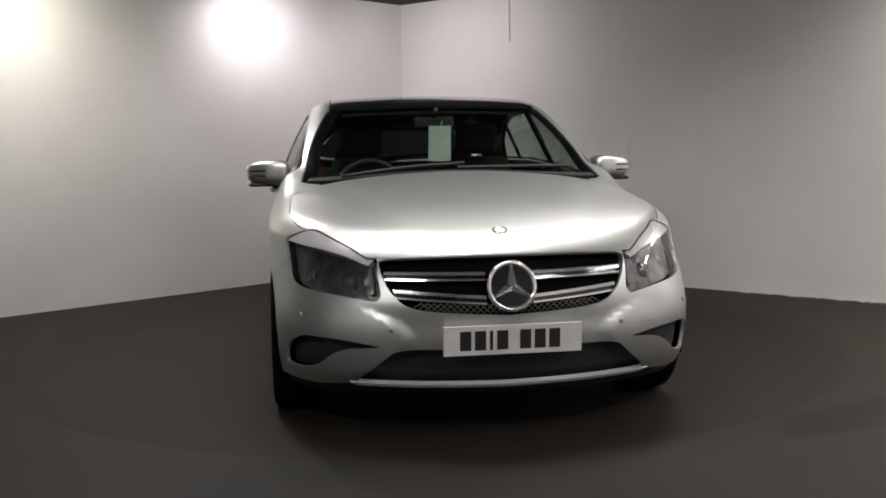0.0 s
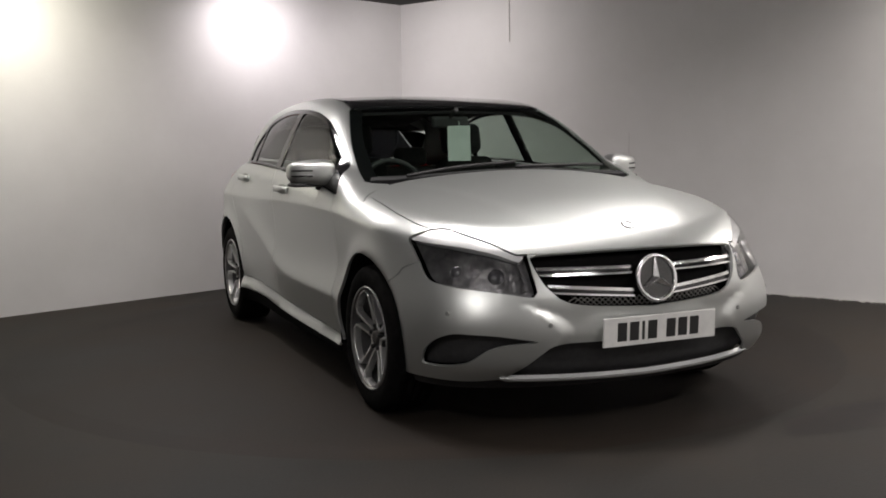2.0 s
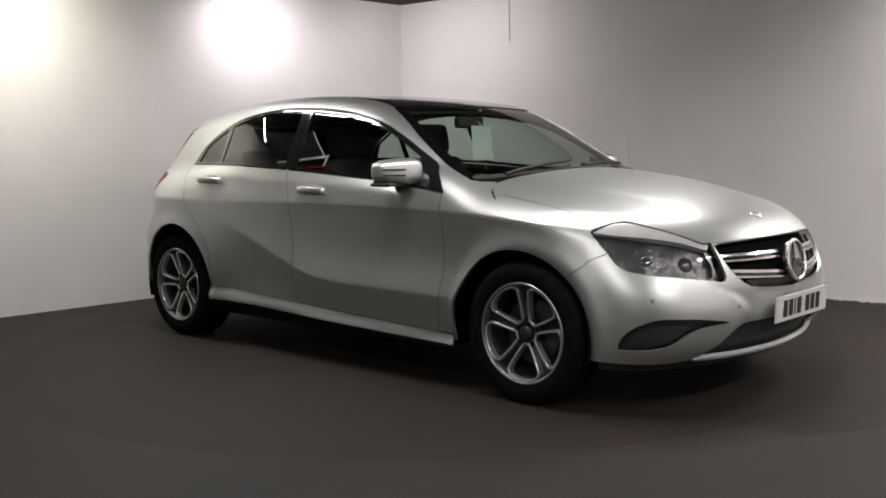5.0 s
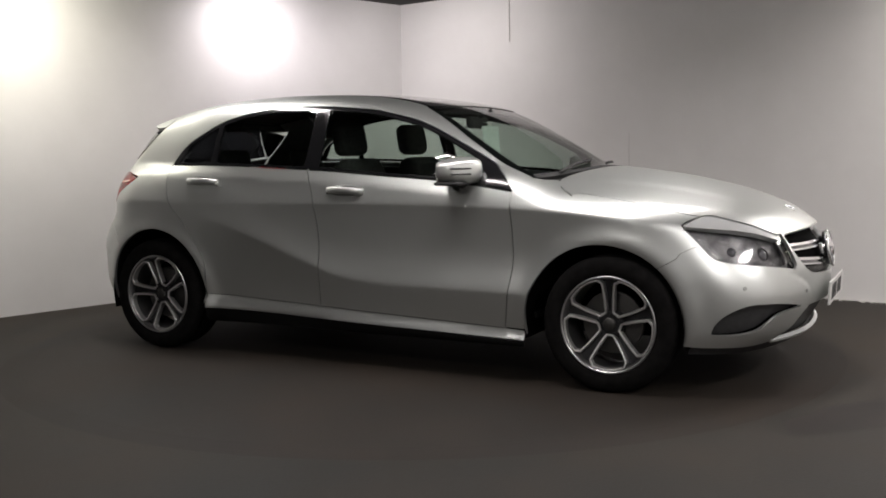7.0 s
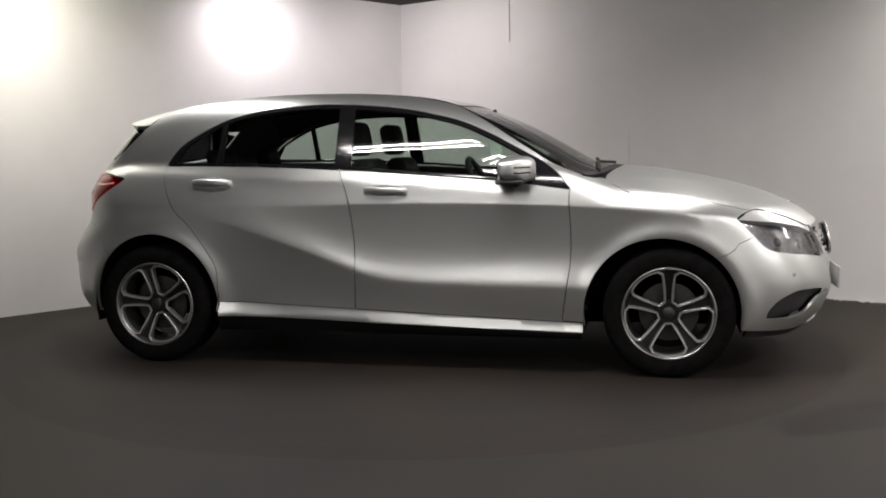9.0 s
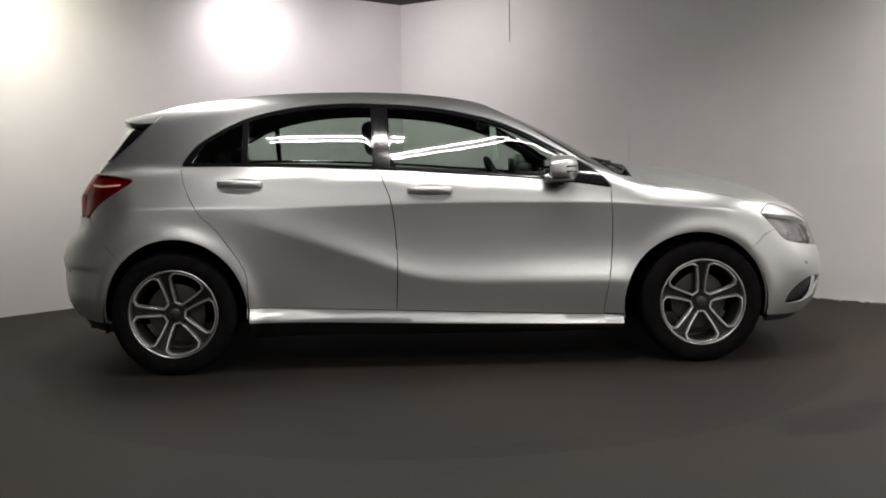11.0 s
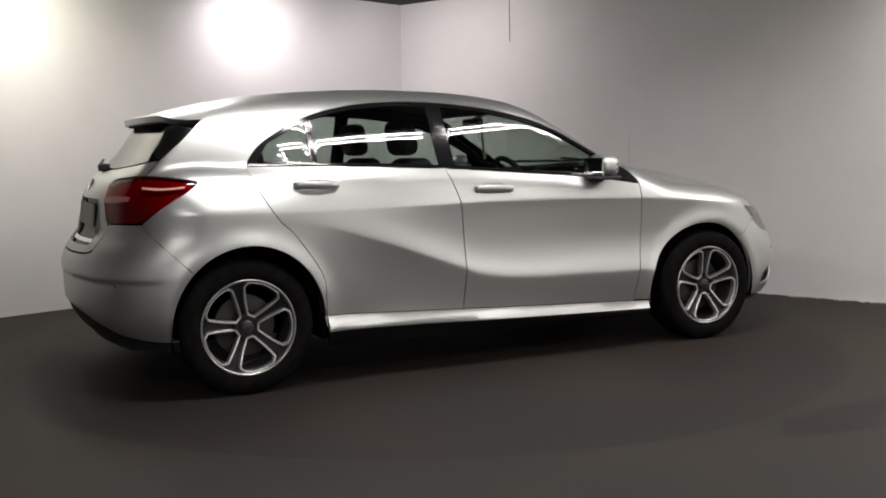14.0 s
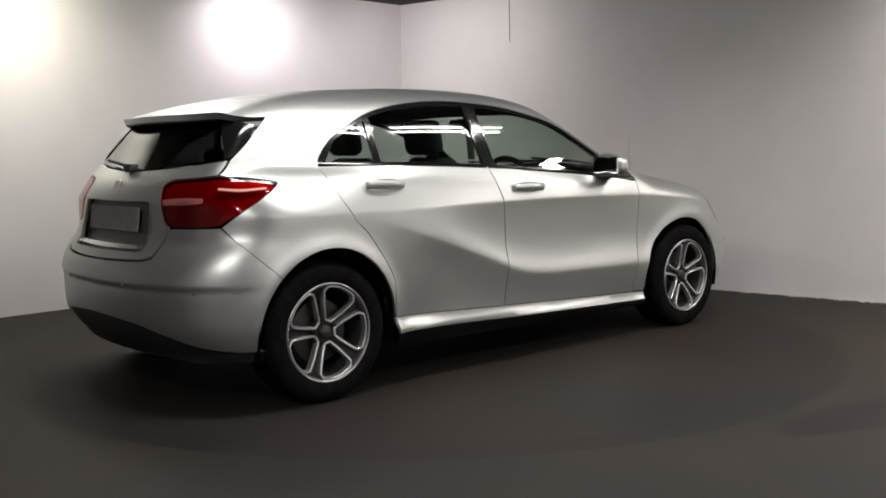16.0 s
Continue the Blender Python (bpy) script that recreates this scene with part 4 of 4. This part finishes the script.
# spoiler: the roof's line carried on past the rear window
OVERHANG[0] = 0.45
edge_in = [(-1.355, 0), (-1.352, -0.2), (-1.333, -0.395), (-1.42, -0.565), (-1.465, -0.61)]
edge_out = [(-1.468, -0.614), (-1.56, -0.585), (-1.635, -0.52), (-1.69, -0.3), (-1.705, 0)]
lay("spoiler", skin(TOP, whole([on_top(edge_in), on_top(edge_out)]), cell=0.03, thick=0.03, gap=0.001), PAINT, car, "silver roof spoiler")
lay("spoiler_underside", skin(TOP, whole([on_top([(-1.45, 0), (-1.45, -0.45)]), on_top([(-1.48, -0.59), (-1.555, -0.565), (-1.625, -0.505), (-1.68, -0.29), (-1.695, 0)])]), cell=0.04, lift=-0.034, thick=0.008, gap=0.004), BLACK, car, "black spoiler underside")
OVERHANG[0] = 0.0
bm = bmesh.new()
sweep(bm, [(-1.835, 0.0, 1.045), (-1.85, -0.02, 1.06), (-1.84, 0.12, 1.075), (-1.80, 0.34, 1.09)], 0.008)
box(bm, -1.87, -0.045, 1.035, -1.82, 0.03, 1.075, 0.012)
part("rear_wiper", bm, BLACK, car, "black rear wiper")

# mirrors, handles, wipers
for s in (-1, 1):
    mirror = new("door_mirror")
    mirror.parent = car
    mirror.matrix_basis = Matrix.Translation((0.60, s * 0.90, 1.012))
    bm = bmesh.new()
    bmesh.ops.create_cube(bm, size=1)
    bmesh.ops.subdivide_edges(bm, edges=bm.edges[:], cuts=9, use_grid_fill=True)
    for v in bm.verts:
        p = v.co * 2
        q = Vector((math.copysign(abs(p.x) ** 1.0, p.x), p.y, p.z))
        n4 = (abs(p.x) ** 3.4 + abs(p.y) ** 3.4 + abs(p.z) ** 3.4) ** (1 / 3.4)
        p = p / n4
        front = 0.095 if p.x > 0 else 0.05
        taper = 1 - 0.16 * (p.y * s)
        v.co = (p.x * front * (1 - 0.25 * max(p.y * s, 0)) - 0.03 * (p.y * s), p.y * 0.108, p.z * 0.062 * taper + 0.004)
    for f in bm.faces:
        f.smooth = True
    shell = part("housing", bm, PAINT, mirror, "silver mirror housing")
    bm = bmesh.new()
    box(bm, -0.072, -0.098, -0.066, 0.062, 0.092, -0.046, 0.012)
    part("lower_shell", bm, BLACK, mirror, "black lower mirror shell")
    bm = bmesh.new()
    box(bm, -0.06, -0.088, -0.046, -0.046, 0.088, 0.05, 0.006)
    part("mirror_glass", bm, MIRROR, mirror, "mirror glass")
    bm = bmesh.new()
    for dz in (0.014, -0.012):
        path = []
        for k in range(9):
            py = 0.10 + 0.80 * k / 8
            px = (1 - py ** 3.4) ** (1 / 3.4)
            path.append((px * 0.095 * (1 - 0.25 * py) - 0.03 * py - 0.002, s * py * 0.108, dz))
        sweep(bm, path, 0.0045)
    part("indicator_slot", bm, BLACK_GLOSS, mirror, "dark indicator slots")
    bm = bmesh.new()
    sweep(bm, [(0.01, -s * 0.03, -0.055), (0.03, -s * 0.085, -0.075), (0.05, -s * 0.125, -0.095), (0.06, -s * 0.15, -0.105)], 0.024)
    part("stem", bm, BLACK, mirror, "black mirror stem")
    for hx, hz in ((-0.998, 0.957), (-0.050, 0.912)):
        y = float(on_side([(hx, hz), (hx + 0.001, hz)])[0][1])
        handle = new("door_handle")
        handle.parent = car
        handle.matrix_basis = Matrix.Translation((hx, -s * y if s > 0 else y, hz))
        # shallow dome, greyer than the body: the cup's shade is in the colour
        bm = bmesh.new()
        bmesh.ops.create_uvsphere(bm, u_segments=24, v_segments=10, radius=1.0, matrix=Matrix.Diagonal((0.104, 0.008, 0.034, 1)))
        for f in bm.faces:
            f.smooth = True
        part("cup", bm, HANDLE_CUP, handle, "handle cup, its shade given by a darker grey")
        bm = bmesh.new()
        sweep(bm, [(-0.108, s * 0.004, 0.003), (-0.09, s * 0.022, 0.006), (-0.04, s * 0.034, 0.008), (0.04, s * 0.034, 0.006), (0.09, s * 0.022, 0.002), (0.108, s * 0.004, 0.0)], 0.0105, (0.9, 1.75))
        part("grip", bm, PAINT, handle, "silver pull handle")
for y0, y1 in ((-0.55, 0.05), (0.0, 0.60)):
    ys = np.linspace(y0, y1, 9)
    pts = on_top([(1.055 - 0.10 * abs(k) - 0.10 * (k - y0) / (y1 - y0), k) for k in ys], 0.08)
    bm = bmesh.new()
    sweep(bm, [tuple(p + np.array((0, 0, 0.012))) for p in pts], 0.008)
    part("wiper", bm, BLACK, car, "black windscreen wiper")

# underbody, wheel wells and cabin
bm = bmesh.new()
box(bm, -1.72, -0.50, 0.20, 1.95, 0.50, 0.34, 0.03)
box(bm, -0.93, -0.78, 0.19, 0.90, 0.78, 0.30, 0.03)
box(bm, 1.0, -0.50, 0.30, 1.98, 0.50, 0.72, 0.05)
box(bm, -1.78, -0.50, 0.30, -0.95, 0.50, 0.95, 0.05)
part("underbody", bm, UNDER, car, "dark underbody")
for c, rx, rz in (FRONT_ARCH, REAR_ARCH):
    for s in (-1, 1):
        bm = bmesh.new()
        rows = []
        for i in range(25):
            a = math.pi * (-0.08 + 1.16 * i / 24)
            x, z = c + (rx + 0.008) * math.cos(a), AXLE_Z + (rz + 0.008) * math.sin(a)
            rows.append([bm.verts.new((x, s * k, z)) for k in (0.50, 0.70, 0.872)])
        hub = bm.verts.new((c, s * 0.50, 0.3))
        for a, b in zip(rows, rows[1:]):
            for k in range(2):
                bm.faces.new((a[k], a[k + 1], b[k + 1], b[k]))
            bm.faces.new((a[0], b[0], hub))
        part("wheel_arch_liner", bm, UNDER, car, "black wheel arch liner")

# ---- wheels ----
def petal(phase, half=0.50):
    """The closed line of one opening between two spoke pairs, in the wheel's plane: from the hub out along one spoke, along the rim and back."""
    gap = 0.024
    a0, a1 = phase - math.pi / 5, phase + math.pi / 5
    pts = []
    d0, d1 = Vector((math.cos(a0), math.sin(a0))), Vector((math.cos(a1), math.sin(a1)))
    n0, n1 = Vector((-d0.y, d0.x)), Vector((d1.y, -d1.x))
    for k in range(8):
        r = 0.052 + 0.135 * k / 7
        g = gap * (0.75 + 0.5 * (k / 7) ** 2)
        pts.append(d0 * r + n0 * g)
    e0 = math.atan2(pts[-1].y, pts[-1].x) + 0.10
    e1 = 2 * phase - e0
    while e1 < e0:
        e1 += 2 * math.pi
    while e1 - e0 > math.pi:
        e1 -= 2 * math.pi
    for k in range(9):
        a = e0 + (e1 - e0) * k / 8
        pts.append(Vector((math.cos(a), math.sin(a))) * (0.207 + 0.004 * math.sin(math.pi * k / 8)))
    for k in range(7, -1, -1):
        r = 0.052 + 0.135 * k / 7
        g = gap * (0.75 + 0.5 * (k / 7) ** 2)
        pts.append(d1 * r + n1 * g)
    return pts


def bar_loop(bm, pts, wide, y_of, deep, taper=0.0):
    """A flat-faced bar along a closed line in the x-z plane; y_of gives its face's place by the radius."""
    n = len(pts)
    rows = []
    for i, p in enumerate(pts):
        t = (pts[(i + 1) % n] - pts[i - 1]).normalized()
        s = Vector((-t.y, t.x)) * wide / 2
        y = y_of(p.length)
        row = []
        for k, dy, w in ((-1, deep, 1.25), (-1, 0.004, 1.05), (-1, 0.0, 0.7), (1, 0.0, 0.7), (1, 0.004, 1.05), (1, deep, 1.25)):
            q = p + s * k * w
            row.append(bm.verts.new((q.x, y + dy, q.y)))
        rows.append(row)
    for i in range(n):
        for j in range(5):
            f = bm.faces.new((rows[i][j], rows[(i + 1) % n][j], rows[(i + 1) % n][j + 1], rows[i][j + 1]))
            f.smooth = j in (1, 3)


def build_wheel(phase):
    """A wheel about the origin with its outer face towards -y."""
    bm = bmesh.new()
    lathe(bm, [(0.219, -0.098), (0.224, -0.104), (0.219, -0.108), (0.213, -0.104), (0.209, -0.092), (0.203, -0.05), (0.195, 0.02), (0.20, 0.09), (0.215, 0.10)])
    wheel = part("wheel", bm, ALLOY_BARREL, car, "alloy wheel with five split spokes")
    bm = bmesh.new()
    lathe(bm, [(0.209, -0.09), (0.217, -0.1085), (0.2225, -0.110), (0.2255, -0.104)], 64)
    part("rim_lip", bm, ALLOY_MID, wheel, "machined rim lip")
    bm = bmesh.new()
    prof = [(0.222, -0.100), (0.232, -0.108), (0.262, -0.1125), (0.287, -0.110), (0.301, -0.103), (0.310, -0.094), (0.315, -0.075)]
    prof += [(0.3155, -0.042), (0.311, -0.040), (0.311, -0.034), (0.316, -0.032), (0.316, -0.004), (0.311, -0.003), (0.311, 0.003), (0.316, 0.004), (0.316, 0.032), (0.311, 0.034), (0.311, 0.040), (0.3155, 0.042)]
    prof += [(0.315, 0.075), (0.310, 0.094), (0.285, 0.110), (0.24, 0.112), (0.215, 0.10)]
    lathe(bm, prof, 80)
    part("tyre", bm, RUBBER, wheel, "black road tyre")
    face = lambda r: -0.072 - 0.030 * min(1, max(0, (r - 0.05) / 0.17))
    for k in range(5):
        bm = bmesh.new()
        bar_loop(bm, petal(phase + 2 * math.pi * k / 5), 0.0105, face, 0.032)
        part("spoke_loop", bm, ALLOY, wheel, "polished edge of a split spoke")
    # dark sheets added between paired spokes, coloured as the shade of the open gap
    bm = bmesh.new()
    for k in range(5):
        a = phase + math.pi / 5 + 2 * math.pi * k / 5
        d, n = Vector((math.cos(a), math.sin(a))), Vector((-math.sin(a), math.cos(a)))
        lo, hi = [], []
        for r, w in ((0.04, 0.018), (0.12, 0.020), (0.205, 0.030)):
            for s in (-1, 1):
                q = d * r + n * w * s
                lo.append(bm.verts.new((q.x, face(r) + 0.030, q.y)))
        for i in (0, 2):
            bm.faces.new((lo[i], lo[i + 1], lo[i + 3], lo[i + 2]))
    part("spoke_gap_shade", bm, ALLOY_DARK, wheel, "dark sheet for the shaded open gap between spokes")
    bm = bmesh.new()
    lathe(bm, [(0.0, -0.064), (0.040, -0.066), (0.058, -0.066), (0.064, -0.058), (0.066, -0.03)], 40)
    part("hub", bm, ALLOY_DARK, wheel, "painted hub")
    bm = bmesh.new()
    lathe(bm, [(0.0, -0.083), (0.022, -0.082), (0.029, -0.078), (0.031, -0.060)], 32)
    part("hub_cap", bm, BRAKE, wheel, "round dark grey hub cap")
    for k in range(5):
        a = phase + math.pi / 5 + 2 * math.pi * k / 5
        bm = bmesh.new()
        bmesh.ops.create_cone(bm, cap_ends=True, segments=6, radius1=0.0095, radius2=0.0085, depth=0.02, matrix=Matrix.Translation((0.052 * math.cos(a), -0.072, 0.052 * math.sin(a))) @ pose(0, 0, 0, 90, 0, 0))
        part("wheel_bolt", bm, ALLOY_DARK, wheel, "dark wheel bolt")
    bm = bmesh.new()
    lathe(bm, [(0.06, -0.02), (0.14, -0.02), (0.145, -0.018), (0.145, 0.0), (0.06, 0.0)], 48)
    part("brake_disc", bm, BRAKE, wheel, "grey brake disc")
    return wheel


for x, ph in ((AXLE, 54.0), (-AXLE, 67.0)):
    w = build_wheel(radians(ph))
    w.matrix_basis = Matrix.Translation((x, -0.777, AXLE_Z))
    other = copy_thing(w, pose(x, 0.777, AXLE_Z, 0, 0, 180))

# ---- cabin ----
def cushion(bm, x0, y0, z0, x1, y1, z1, bevel):
    vs = box(bm, x0, y0, z0, x1, y1, z1)
    es = {e for v in vs for e in v.link_edges}
    r = bmesh.ops.bevel(bm, geom=list(es), offset=bevel, segments=3, affect="EDGES", profile=0.5)
    for f in r["faces"]:
        f.smooth = True


def seat(y, x):
    s = new("front_seat")
    s.parent = car
    s.matrix_basis = Matrix.Translation((x, y, 0.30))
    bm = bmesh.new()
    cushion(bm, -0.24, -0.25, 0.0, 0.28, 0.25, 0.26, 0.06)
    part("seat_base", bm, FABRIC, s, "black seat cushion")
    bm = bmesh.new()
    cushion(bm, -0.07, -0.25, 0.0, 0.07, 0.25, 0.60, 0.06)
    for v in bm.verts:
        k = v.co.z / 0.60
        v.co.y *= 1 - 0.30 * k ** 2
    bmesh.ops.transform(bm, matrix=pose(-0.22, 0, 0.20, 0, -18, 0), verts=bm.verts)
    part("backrest", bm, FABRIC, s, "black seat back")
    bm = bmesh.new()
    cushion(bm, -0.05, -0.13, 0.0, 0.05, 0.13, 0.19, 0.045)
    bmesh.ops.transform(bm, matrix=pose(-0.425, 0, 0.79, 0, -10, 0), verts=bm.verts)
    part("headrest", bm, FABRIC, s, "black headrest")
    return s


for y in (-0.36, 0.36):
    seat(y, 0.10)
bm = bmesh.new()
cushion(bm, -1.0, -0.62, 0.30, -0.5, 0.62, 0.56, 0.06)
part("rear_seat_base", bm, FABRIC, car, "black rear bench")
bm = bmesh.new()
cushion(bm, -0.07, -0.60, 0.0, 0.07, 0.60, 0.56, 0.05)
bmesh.ops.transform(bm, matrix=pose(-0.93, 0, 0.48, 0, -22, 0), verts=bm.verts)
part("rear_seat_back", bm, FABRIC, car, "black rear seat back")
for y in (-0.36, 0.36):
    bm = bmesh.new()
    cushion(bm, -0.045, -0.12, 0.0, 0.045, 0.12, 0.13, 0.04)
    bmesh.ops.transform(bm, matrix=pose(-1.16, y, 1.01, 0, -12, 0), verts=bm.verts)
    part("rear_headrest", bm, FABRIC, car, "black rear headrest")
bm = bmesh.new()
cushion(bm, 0.50, -0.70, 0.60, 0.98, 0.70, 0.93, 0.07)
cushion(bm, 0.44, -0.58, 0.84, 0.66, -0.16, 0.985, 0.04)
part("dashboard", bm, BLACK, car, "black dashboard")
bm = bmesh.new()
m = pose(0.36, -0.36, 0.90, 0, 65, 0)
torus(bm, m, 0.180, 0.016)
for a in (0, 90, 180):
    d = m.to_3x3() @ Vector((math.sin(radians(a)), math.cos(radians(a)), 0))
    sweep(bm, [tuple(m.translation), tuple(m.translation + d * 0.178)], 0.016)
part("steering_wheel", bm, BLACK, car, "black steering wheel")
bm = bmesh.new()
cushion(bm, 0.27, -0.11, 1.235, 0.31, 0.11, 1.30, 0.015)
sweep(bm, [(0.29, 0, 1.29), (0.38, 0, 1.335)], 0.012)
part("rear_view_mirror", bm, BLACK, car, "black interior mirror")
bm = bmesh.new()
vs = box(bm, -0.0015, -0.062, -0.100, 0.0015, 0.062, 0.092)
sweep(bm, [(0, 0.0, 0.09), (-0.02, 0.004, 0.11), (-0.05, 0.0, 0.125)], 0.002)
bmesh.ops.transform(bm, matrix=pose(0.368, 0.02, 1.155, 0, -6, -22), verts=bm.verts)
part("hanging_sheet", bm, TAG, car, "pale green-white sheet hanging from the interior mirror")
bm = bmesh.new()
box(bm, -0.93, -0.74, 0.30, 0.95, 0.74, 0.33)
part("cabin_floor", bm, BLACK, car, "dark cabin floor")


def motions():
    """The platform turns once through about a third of a circle, with the car on it."""
    walk(turntable, [(t, pose(0, 0, 0, 0, 0, a)) for t, a in TURNS])
    walk(car, [(t, pose(0, 0, 0, 0, 0, a) @ pose(CAR_X, CAR_Y, 0.004)) for t, a in TURNS])


motions()
